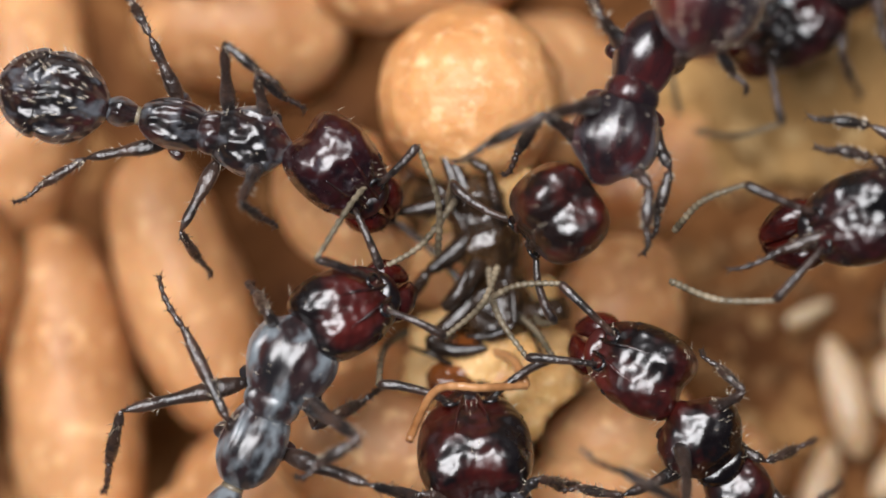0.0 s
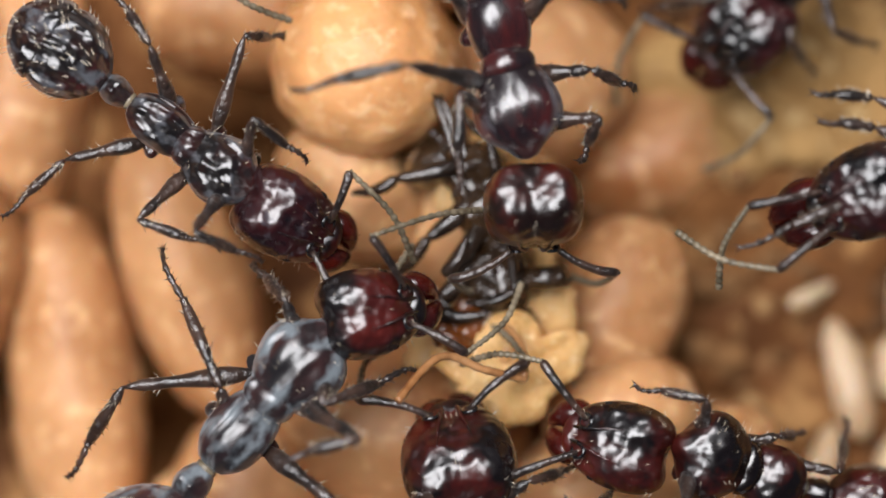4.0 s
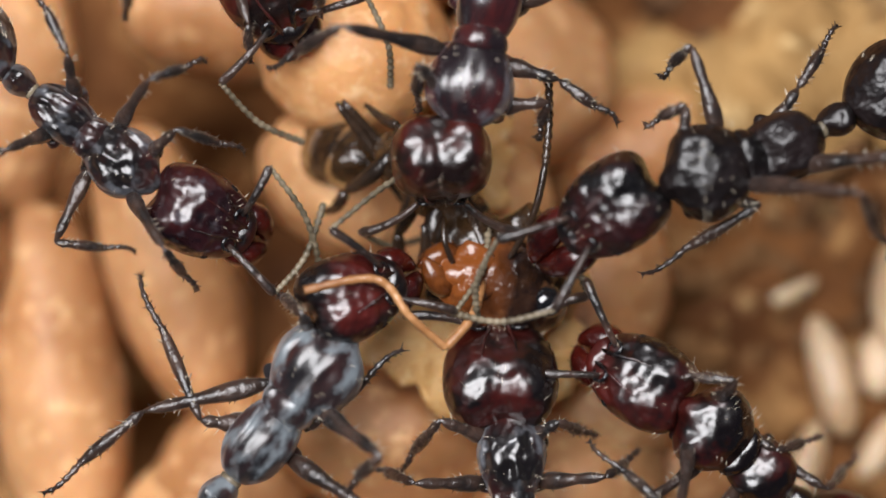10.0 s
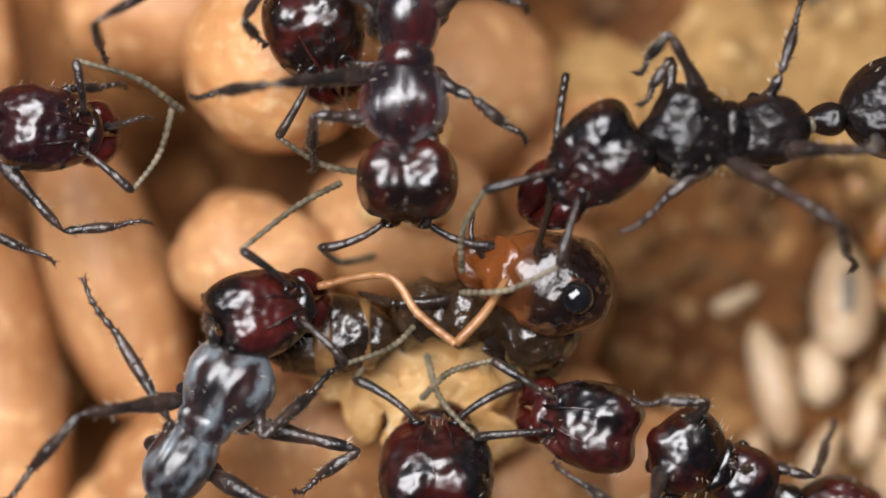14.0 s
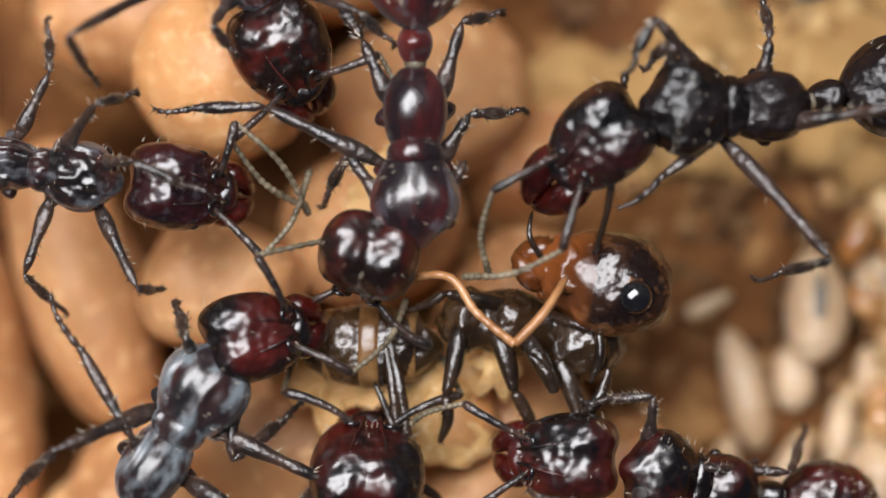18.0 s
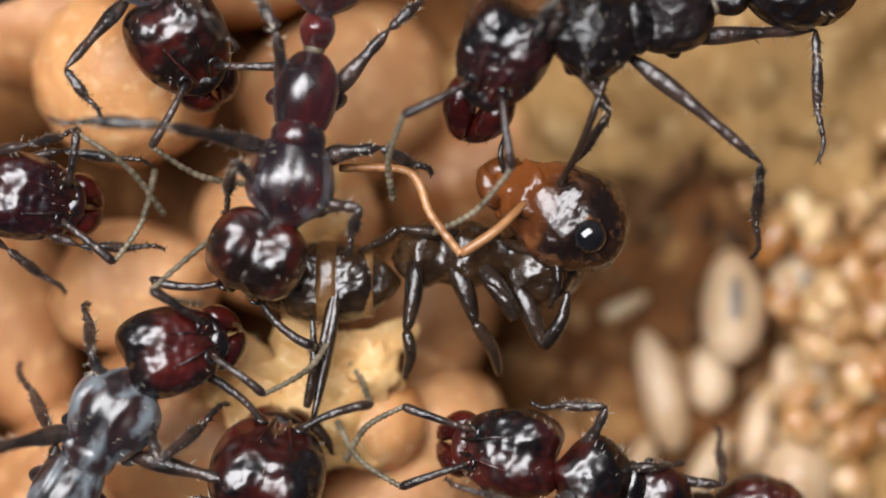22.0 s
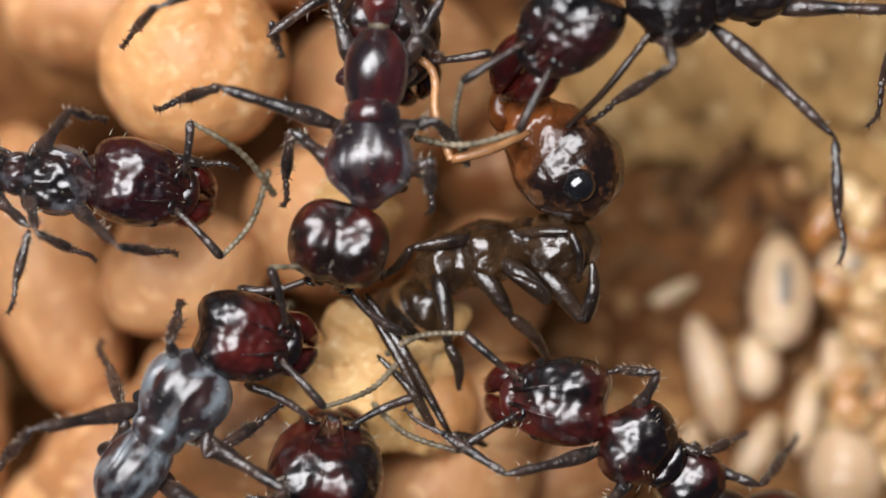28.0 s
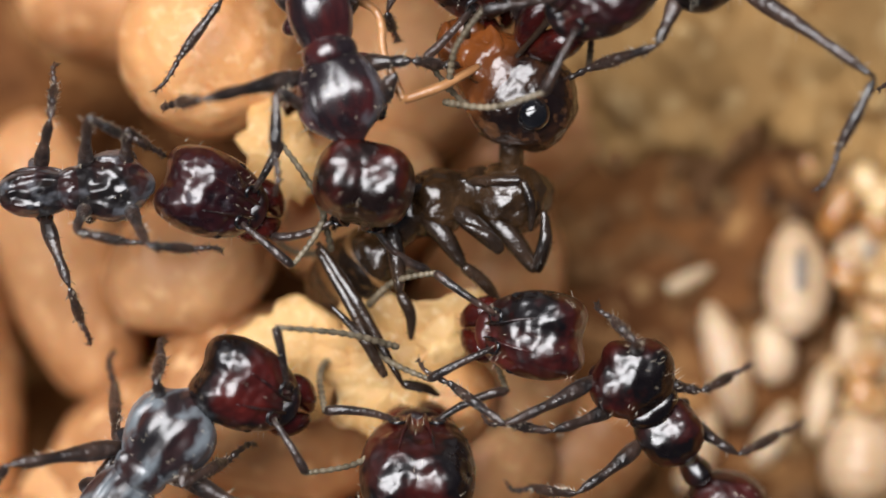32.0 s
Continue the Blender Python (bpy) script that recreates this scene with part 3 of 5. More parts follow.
ant("c", DARK_RED + " reaching up into the fight", 0.7, [(0.66, 1.12, -0.24, 1.87, 1.2, 1.9), (-0.32, 1.56, -0.06, 2.32, 1.5, 1.7), (-1.3, 1.12, -1.7, 2.05, 1.14, 1.81), (0.57, -0.75, 0.22, -1.37, 0.96, 1.66), (-0.32, -1.47, -0.06, -2.06, 1.42, 1.63), (-1.3, -1.02, -1.79, -1.87, 1.08, 1.79)], WIDE, size=1.1, wide=1.08, skull=0.98, pitch=38, nod=-0.2)
ant("d", DARK_RED + " biting from beside the brood", 0.9, [(0.36, 1.41, 3.05, 1.74, 2.19, 2.17), (0.38, 1.68, 0.58, 2.54, 1.79, 1.74), (-0.92, 1.96, -0.81, 2.89, 1.87, 1.77), (0.39, -1.26, 0.18, -0.52, 1.21, 1.3), (-0.92, -0.53, -1.92, -1.06, 0.88, 1.47), (-2.23, -0.53, -3.1, -1.59, 1.29, 2.03)], FORE, HEAD, thick=1.42, wide=0.9, lean=-26)
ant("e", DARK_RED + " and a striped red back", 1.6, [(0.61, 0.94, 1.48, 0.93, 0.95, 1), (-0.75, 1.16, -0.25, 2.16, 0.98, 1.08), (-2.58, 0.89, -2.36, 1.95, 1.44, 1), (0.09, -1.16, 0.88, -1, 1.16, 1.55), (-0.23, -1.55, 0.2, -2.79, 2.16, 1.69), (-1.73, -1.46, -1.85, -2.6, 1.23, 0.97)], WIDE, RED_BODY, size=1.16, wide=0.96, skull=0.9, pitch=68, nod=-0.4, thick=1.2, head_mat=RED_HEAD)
ant("f", "black long-legged ant gripping the prey's head", 2.0, [(-0.79, 0.62, 1.51, 1.61, 1.05, 2.22), (-1.59, 2.6, -0.9, 2.95, 2.82, 1.93), (-2.77, 0.46, -3.6, -0.42, 2.39, 2.05), (1.19, -0.64, 1.35, -0.31, 0.88, 0.89), (0.89, -1.17, 1.41, -0.24, 1.64, 0.97), (-1.18, -1.29, -1.6, -1.97, 0.81, 1.23)], FORE, BLACK, size=1.12, side=-0.3, wide=0.92, skull=0.9, thick=1.36, jaw=1.5, lean=-15)
ant("h", "bright red-headed ant coming over the seeds", 0.8, [(0.82, 0.36, 2.34, 0.6, 2.39, 1.08), (0.21, 1.05, 1.04, 1.75, 1.26, 1.85), (-1.31, 0.57, -1.67, 1.47, 0.85, 1.78), (0.33, -1.28, 1.62, -1.24, 1.99, 1.02), (-0.69, -1.48, -0.42, -3.18, 3.9, 1.98), (-1.7, -0.67, -2.31, -1.64, 0.99, 1.88)], WIDE, head_mat=RED_HEAD)
ant("i", "dark ant walking at the edge of the nest", -2.0, [(0.88, 0.97, 0.92, 1.87, 1.2, 1.75), (0.16, 1.32, -0.32, 2.25, 1.42, 1.83), (-0.94, 1.23, -1.66, 2.21, 1.26, 1.93), (1.5, -0.57, 2.57, -1.14, 1.48, 1.93), (0.56, -0.93, 0.81, -1.69, 1.41, 1.7), (-0.92, -0.57, -0.9, -1.55, 0.91, 1.79)], WIDE, BLACK)

# ---- the prey ----


PREY_PARTS = {"hind": [], "fore": []}


def prey():
    root = tagged(new("prey_insect"), "brown winged-caste ant with amber face, held by the attackers", "insect")
    part("thorax", [egg(0.74, 0.66, 0.6, n=28, m=22, taper=0.1, warp=wobble(5, 0.09, 0.3))], PREY, root)
    part("neck", [tube(bend([(0.1, 0.4, 0.1), (0.25, 0.9, 0.3), (0.3, 1.2, 0.45)], 8), [0.22] * 8, 12)], PREY, root)
    part("mesosoma", [loft([(-2.5, 0.1, 0.1), (-2.4, 0.4, 0.38), (-2.05, 0.6, 0.52), (-1.72, 0.5, 0.42), (-1.3, 0.62, 0.56, 0.08), (-0.9, 0.5, 0.46), (-0.65, 0.42, 0.36), (-0.3, 0.4, 0.36)], n=26, m=34, at=(0, 0.3, 0), warp=wobble(8, 0.14, 0.32))], PREY, root)
    gaster = part("gaster", [loft([(-5.1, 0.03, 0.03), (-4.95, 0.3, 0.25), (-4.45, 0.62, 0.46), (-3.75, 0.74, 0.52), (-3.1, 0.62, 0.46), (-2.65, 0.3, 0.3), (-2.45, 0.06, 0.06)], n=28, m=32, at=(0, -0.2, -0.1))], PREY, root)
    PREY_PARTS["gaster"] = gaster
    for x, w in ((-4.4, 0.63), (-3.75, 0.74), (-3.1, 0.625)):
        part("segment_band", [loft([(x - 0.17, w - 0.05, w - 0.25), (x - 0.15, w + 0.004, w - 0.2), (x + 0.15, w + 0.004, w - 0.2), (x + 0.17, w - 0.05, w - 0.25)], n=28, m=8, at=(0, -0.2, -0.1))], BAND, gaster, "translucent amber band")
    for a, b, c, r in (((-0.5, -0.1, 0.25), (0.05, -1.35, 0.35), (0.48, -0.35, 0.5), 1.3), ((-1.1, 0.2, 0.3), (-0.45, -0.85, 0.6), (-0.95, -0.2, 0.65), 1.2), ((-1.6, 0.25, 0.3), (-1.15, -0.9, 0.4), (-0.72, -1.85, -0.2), 1.2),
                       ((-2.2, 0.25, 0.35), (-2.35, -1.05, 0.45), (-2.4, -1.9, 0.1), 1.1), ((-1.3, 0.6, 0.3), (-2.5, 0.75, 0.6), (-3.2, 0.35, 0.2), 0.9), ((-3.5, 0.2, 0.2), (-2.75, -2.6, 0.3), (-2.2, -3.0, -0.2), 0.72),
                       ((-3.55, 0.1, 0.2), (-3.0, -2.4, 0.35), (-3.6, -0.9, 0.3), 0.66), ((-0.7, 0.5, 0.3), (0.25, 0.25, 0.75), (0.15, -0.65, 0.5), 0.7)):
        a, b, c = Vector(a), Vector(b), Vector(c)
        at = Matrix.Translation(a * MM)
        b, c, a0, a = b - a, c - a, a, Vector()
        leg = part("femur", [tube(bend([tuple(a), tuple((a + b) / 2 + Vector((0.05, 0, 0.05))), tuple(b)], 12), [r * w for w in (0.06, 0.1, 0.13, 0.15, 0.155, 0.15, 0.145, 0.135, 0.12, 0.1, 0.085, 0.05)], 10, 10, 0.06, 2)], PLIMB, root, at=at)
        PREY_PARTS["hind" if a0.x < -3 else "fore"].append((leg, a0))
        part("tibia", [tube(bend([tuple(b), tuple((b + c) / 2 + Vector((0.1, 0, 0.05))), tuple(c)], 12), [max(0.9, r) * w for w in (0.065, 0.09, 0.1, 0.105, 0.105, 0.1, 0.095, 0.085, 0.075, 0.062, 0.05, 0.025)], 9, 18, 0.07, 5)], PLIMB, leg)
    head = part("head", [loft([(-0.95, 0.05, 0.05), (-0.88, 0.36, 0.36), (-0.6, 0.62, 0.6), (-0.15, 0.76, 0.72), (0.3, 0.7, 0.64), (0.65, 0.54, 0.48), (0.9, 0.34, 0.3), (0.98, 0.08, 0.08)], n=52, m=48, sq=2.1, warp=wobble(12, 0.07, 0.5))], PREY_SKULL, root)
    head.scale = (1.22, 1.22, 1.22)
    part("face", [loft([(0.3, 0.06, 0.06, 0.42), (0.4, 0.3, 0.2, 0.36), (0.66, 0.46, 0.36, 0.16), (0.86, 0.42, 0.34, 0.06), (1.0, 0.32, 0.26), (1.1, 0.18, 0.14), (1.13, 0.05, 0.05)], n=30, m=26, warp=wobble(3, 0.16, 0.22))], PREY_SKULL, head, "glossy orange-brown face plate")
    blade = [0.12, 0.17, 0.2, 0.21, 0.205, 0.195, 0.175, 0.15, 0.11, 0.065, 0.02]
    for s in (1, -1):
        part("mandible", [tube(bend([(0.84, 0.22 * s, 0.0), (1.04, 0.2 * s, 0.03 * s), (1.24, 0.08 * s, 0.06 * s), (1.4, -0.07 * s, 0.09 * s)], 11), blade, 12, 8, 0.07, 4)], AMBER, head, "orange closed jaw")
    part("palp", [tube(bend([(1.0, -0.1, 0.2), (1.25, -0.35, 0.3), (1.3, -0.7, 0.2)], 8), [0.05, 0.05, 0.045, 0.045, 0.04, 0.035, 0.03, 0.015], 8)], PLIMB, head)
    part("eye", [egg(0.25, 0.25, 0.2, at=(-0.42, 0.1, 0.6), n=20, m=16)], EYE, head, "large round black eye")
    part("eye", [egg(0.25, 0.25, 0.2, at=(-0.42, -0.1, -0.6), n=20, m=16)], EYE, head, "large round black eye")
    thin = [0.04, 0.044, 0.048, 0.05, 0.052, 0.054, 0.056, 0.056, 0.055, 0.045]
    part("antenna_scape", [tube(bend([(0.6, 0.1, 0.5), (0.78, 0.65, 0.8), (1.07, 1.19, 0.8)], 10), [1.3 * r for r in thin], 10)], PALE_AMBER, head, "pale amber antenna stem")
    part("antenna_funiculus", [tube(bend([(1.07, 1.19, 0.8), (1.7, 0.9, 0.75), (2.27, 0.51, 0.6), (3.17, 0.91, 0.3)], 52), [0.062 * (1 + 0.07 * math.cos(2 * math.pi * j / 4)) for j in range(52)], 9)], PALE_AMBER, head, "orange beaded antenna whip")
    part("antenna_scape", [tube(bend([(0.3, -0.35, 0.55), (0.3, -1.0, 1.0), (0.4, -1.7, 1.2)], 10), thin, 10)], PLIMB, head)
    part("antenna_funiculus", [tube(bend([(0.4, -1.7, 1.2), (0.5, -2.3, 1.2), (0.55, -2.9, 1.0)], 36), [0.06 * (1 + 0.16 * math.cos(2 * math.pi * j / 4)) for j in range(36)], 9)], PLIMB, head)
    return root, head


PREY_ROOT, PREY_HEAD = prey()

# ---- how things move ----


def between(rows, t):
    """The values of timed rows at t, evenly between their times."""
    ts = [r[0] for r in rows]
    return [float(np.interp(t, ts, [r[k] for r in rows])) for k in range(1, len(rows[0]))]


def move_ant(key, rows, steps={}):
    """steps: for a leg, seconds and the place of knee and foot. rows: seconds, back x and y, its heading, head x and y, its heading (mm, degrees). Feet stay planted until the body has left them behind."""
    a = ANTS[key]
    z, s = a["z"], a["size"]
    roots = [(t, millimetres(x, y, z, 0, a["lean"], h)) for t, x, y, h, _, _, _ in rows]
    walk(a["root"], roots)
    grow = Matrix.Diagonal((s, s, s, 1))
    walk(a["head"], [(r[0], (m @ grow).inverted() @ millimetres(r[4], r[5], z + a["nod"], 0, a["pitch"], r[6])) for r, (_, m) in zip(rows, roots)])
    for k, (scape, funi, base) in enumerate(a["antennae"]):
        sway = []
        for t, *_ in rows:
            w = 11 * math.sin(2.3 * t + 1.7 * a["seed"] + 2.6 * k) + 6 * math.sin(5.1 * t + 0.9 * a["seed"] + k)
            sway.append((t, millimetres(*base, 0, 5 * math.sin(3.1 * t + k + a["seed"]), w)))
        walk(scape, sway)
        walk(funi, sway)
    for leg, (femur, tibia, hip, rest, l1, l2, knee0) in enumerate(a["limbs"]):
        planted, thigh_rows, shin_rows = None, [], []
        for t, m in roots:
            m = m @ grow
            if leg in steps:
                kx, ky, fx, fy = between(steps[leg], t)
                back = m.inverted()
                knee, foot = (back @ (Vector((kx, ky, z)) * MM)) / MM, (back @ (Vector((fx, fy, z)) * MM)) / MM
                knee.z = hip.z + math.sqrt(max(0.02, l1 * l1 - (knee - hip).xy.length_squared))
                knee = hip + (knee - hip).normalized() * l1
                foot.z = knee.z - math.sqrt(max(0.02, l2 * l2 - (foot - knee).xy.length_squared))
                foot = knee + (foot - knee).normalized() * l2
            else:
                goal = m @ (rest * MM)
                if planted is None or (planted - goal).length > 0.75 * MM:
                    planted = goal
                foot = (m.inverted() @ planted) / MM
                d = foot - hip
                far = min(max(d.length, abs(l1 - l2) + 0.05), (l1 + l2) * 0.995)
                along = d.normalized()
                foot = hip + along * far
                up = (knee0 - hip) - along * (knee0 - hip).dot(along)
                c = (l1 * l1 + far * far - l2 * l2) / (2 * far)
                knee = hip + along * c + up.normalized() * math.sqrt(max(0.0, l1 * l1 - c * c))

            def bone(p, q):
                x = (q - p).normalized()
                y = Vector((0, 0, 1)).cross(x).normalized()
                r = Matrix((x, y, x.cross(y))).transposed().to_4x4()
                return Matrix.Translation(p * MM) @ r
            thigh, shin = bone(hip, knee), bone(knee, foot)
            thigh_rows.append((t, thigh))
            shin_rows.append((t, shin))
        walk(femur, thigh_rows)
        walk(tibia, shin_rows)


def motions():
    move_ant("a", [
        (0, -3.69, 2.28, -13, -2.11, 1.79, -45), (1, -3.65, 1.85, -18, -2.42, 1.16, -45), (1.5, -4.15, 2, -25, -2.73, 1.41, -45), (2, -4.6, 2.25, -25, -3.03, 1.61, -42),
        (2.5, -4.17, 1.51, -25, -2.94, 0.92, -42), (3, -3.84, 1.17, -28, -2.26, 0.63, -42), (3.5, -4.08, 1.38, -33, -2.46, 0.64, -38), (4, -4.23, 1.44, -37, -3.05, 0.6, -30),
        (4.5, -4.42, 1.04, -40, -3.14, 0.16, -28), (6.5, -5.24, 0.75, -48, -3.96, -0.24, -25), (7, -5.68, 0.89, -50, -4.45, -0.04, -22), (8, -5.55, 0.78, -50, -4.18, -0.17, -28),
        (8.5, -6.32, 1.09, -50, -5.04, 0.01, -33), (9, -5.95, 1.04, -50, -4.67, 0.01, -35), (9.5, -5.56, 0.74, -50, -4.28, -0.24, -35), (10, -5.62, 1.52, -38, -4.24, 0.59, -25),
        (10.5, -5.87, 1.81, -30, -4.35, 1.27, -12), (11, -6.08, 2, -22, -4.6, 1.7, -8), (11.5, -6.43, 1.67, -18, -5, 1.37, -8), (12, -7.08, 1.49, -15, -5.82, 0.9, -20),
        (12.5, -6.96, 1.43, -12, -5.83, 0.99, -15), (13, -7.09, 1.76, -8, -5.96, 1.37, -8), (13.5, -6.88, 1.8, -8, -5.8, 1.31, -8), (14, -7.11, 2.28, -8, -5.83, 2.25, -5),
        (14.5, -7.75, 2.38, -8, -6.62, 2.25, -5), (16.5, -5.14, 1.41, -12, -3.32, 1.17, -8), (17, -4.94, 1.37, -15, -3.27, 1.08, -5), (17.5, -4.68, 1.7, -12, -2.86, 1.56, -8),
        (18, -4.71, 1.52, -10, -2.96, 1.32, -8), (18.5, -5.68, 0.77, -25, -4.1, 0.33, -18), (19, -5.52, 0.65, -30, -4.24, 0.01, -18), (20, -5.51, 0.07, -30, -4.13, -0.72, -22),
        (20.5, -5.57, 0.59, -25, -4.19, -0.01, -20), (21, -5.42, 1.49, -20, -4.09, 1.1, -25), (21.5, -6.04, 1.19, -20, -4.86, 0.69, -20), (22, -5.19, 1.42, -12, -4.01, 1.18, -10),
        (22.5, -3.73, 0.9, -5, -2.45, 0.8, -3), (23, -3.46, 1.07, 0, -1.83, 1.32, 2), (23.5, -3.36, 1, -2, -1.64, 1.13, 2), (24, -3.19, 0.92, -5, -1.71, 1.07, 0),
        (24.5, -3.4, 1.04, -5, -1.73, 0.99, -5), (25, -4.89, 0.76, -10, -3.51, 0.61, -10), (25.5, -4.93, 0.65, -15, -3.6, 0.31, -15), (26, -4.48, 0.84, -18, -2.95, 0.35, -15),
        (26.5, -4.26, 0.93, -12, -2.73, 0.83, -12), (28.5, -4.75, 1.29, -8, -3.23, 1.24, -15), (29, -5.07, 1.34, -5, -3.44, 1.34, -18), (29.5, -4.59, 1.47, 0, -2.76, 1.33, -18),
        (30, -3.51, 1.71, 8, -1.84, 1.36, -18), (30.5, -3.23, 1.65, 6, -1.6, 1.3, -20), (31, -3.24, 1.44, 4, -1.56, 1.32, -18), (31.5, -3.79, 1.09, 4, -1.87, 0.89, -20),
        (32, -3.8, 0.84, 4, -2.03, 0.7, -20)], {0: [(0, -3.51, 3.38, -2.72, 2.79), (2, -3.68, 3.26, -3.35, 2.76), (4, -3.61, 2.3, -2.72, 1.55), (7, -4.31, 1.62, -2.35, 0.46), (9, -4.72, 1.47, -3.52, 1.1), (11, -4.46, 2.61, -3.45, 2.26), (13, -5.8, 2.14, -4.72, 2.67), (17, -3.32, 2.24, -1.92, 1.78), (19, -4.07, 1.28, -2.61, 0.41), (23, -1.93, 2.57, -1.13, 2.12), (26, -3.23, 1.22, -2.26, 1.24), (29, -2.07, 2.01, -1.26, 1.6), (30.5, -2.39, 2.36, -2.18, 1.96), (32, -3.4, 1.81, -2.91, 1.35)],
        1: [(0, -4.04, 3.92, -2.87, 2.94), (2, -4.12, 3.99, -3.15, 3.31), (4, -3.8, 3.76, -3.17, 3.78), (7, -4.5, 3.61, -3.5, 3.78), (9, -4.91, 2.86, -4.11, 3.09), (11, -5.14, 2.9, -4.14, 3.36), (13, -5.89, 2.62, -4.72, 2.47), (17, -4.29, 3.99, -3.9, 4.66), (19, -4.27, 1.48, -3.4, 1.2), (23, -3.78, 2.28, -3.02, 2.71), (29, -4.21, 2.4, -3.74, 2.1), (30.5, -2.49, 2.36, -2.33, 3.25), (32, -4.04, 2, -3.11, 1.5)],
        2: [(0, -5.39, 4.11, -5.95, 5.08), (2, -5.88, 4.13, -6.43, 5.2), (4, -5.41, 3.57, -6.1, 4.63), (7, -6.35, 3.22, -7.47, 4.28), (9, -6.67, 3.18, -7.64, 4.48), (11, -6.26, 3.49, -6.53, 4.75), (13, -7.06, 3.4, -7.16, 4.66), (17, -5.56, 3.31, -5.89, 4.36), (19, -4.85, 3.52, -4.79, 4.38), (23, -4.56, 1.79, -5.1, 2.81), (29, -5.58, 1.86, -6.12, 2.39), (30.5, -4.59, 2.8, -4.78, 3.65), (31.5, -4.61, 2.2, -4.68, 3.14), (32, -4.75, 2, -4.74, 2.99)],
        3: [(0, -3.75, 1.19, -3.22, 0.76), (2, -4.56, 1.11, -3.45, 0.68), (4, -4.58, 0.35, -3.47, -0.19), (7, -4.31, -0.87, -3.69, -1.58), (9, -4.43, -0.97, -4.61, -1.48), (11, -5.14, 0.95, -4.04, -0.02), (13, -6.09, 0.19, -4.72, 0.69), (17, -2.63, -0.1, -1.52, 0.39), (19, -4.66, -0.77, -5.19, -1.38), (23, -2.41, 0.62, -0.53, 0.83), (26, -3.04, -0.14, -2.35, -0.45), (29, -3.53, 0.2, -2.45, 0.11), (30.5, -2.59, 0.26, -2.08, -0.08), (32, -3.01, -0.19, -1.81, -0.29)],
        4: [(0, -4.87, 0.7, -4.43, -0.09), (2, -5.54, 0.72, -4.39, 0.03), (4, -5.61, 0.55, -3.97, -0.04), (7, -6.96, -0.09, -5.58, 0.01), (9, -7.01, -0.19, -5.85, -0.19), (11, -6.73, 0.1, -5.09, 0.08), (13, -7.02, -0.5, -5.72, -0.21), (17, -5.85, 0.05, -4.95, -0.11), (19, -5.63, -0.77, -5.19, -1.78), (23, -3.19, 0.04, -2.92, -0.07), (26, -4.5, 0.05, -4.24, -0.84), (29, -4.9, 0.4, -3.64, 0.11), (30.5, -3.46, 0.56, -2.58, 0.17), (32, -4.28, 0.05, -2.91, -0.24)],
        5: [(0, -7.46, 1.82, -8.09, 1.06), (2, -7.19, 1.94, -8.42, 1.52), (4, -7.12, 1.57, -8.14, 0.56), (7, -7.33, 1.66, -8.07, 1.4), (9, -7.55, 1.52, -8.38, 1.4), (11, -7.48, 1.83, -8.31, 1.57), (13, -7.65, 0.67, -7.31, -0.51), (17, -6.73, 1.36, -7.48, 0.89), (23, -4.36, 0.04, -4.31, -0.96), (29, -4.99, 0.4, -5.53, -1.38), (30.5, -4.39, -0.03, -4.58, -1.42), (31.5, -4.41, -0.73, -4.19, -1.73), (32, -4.47, -0.92, -4.25, -1.93)]})
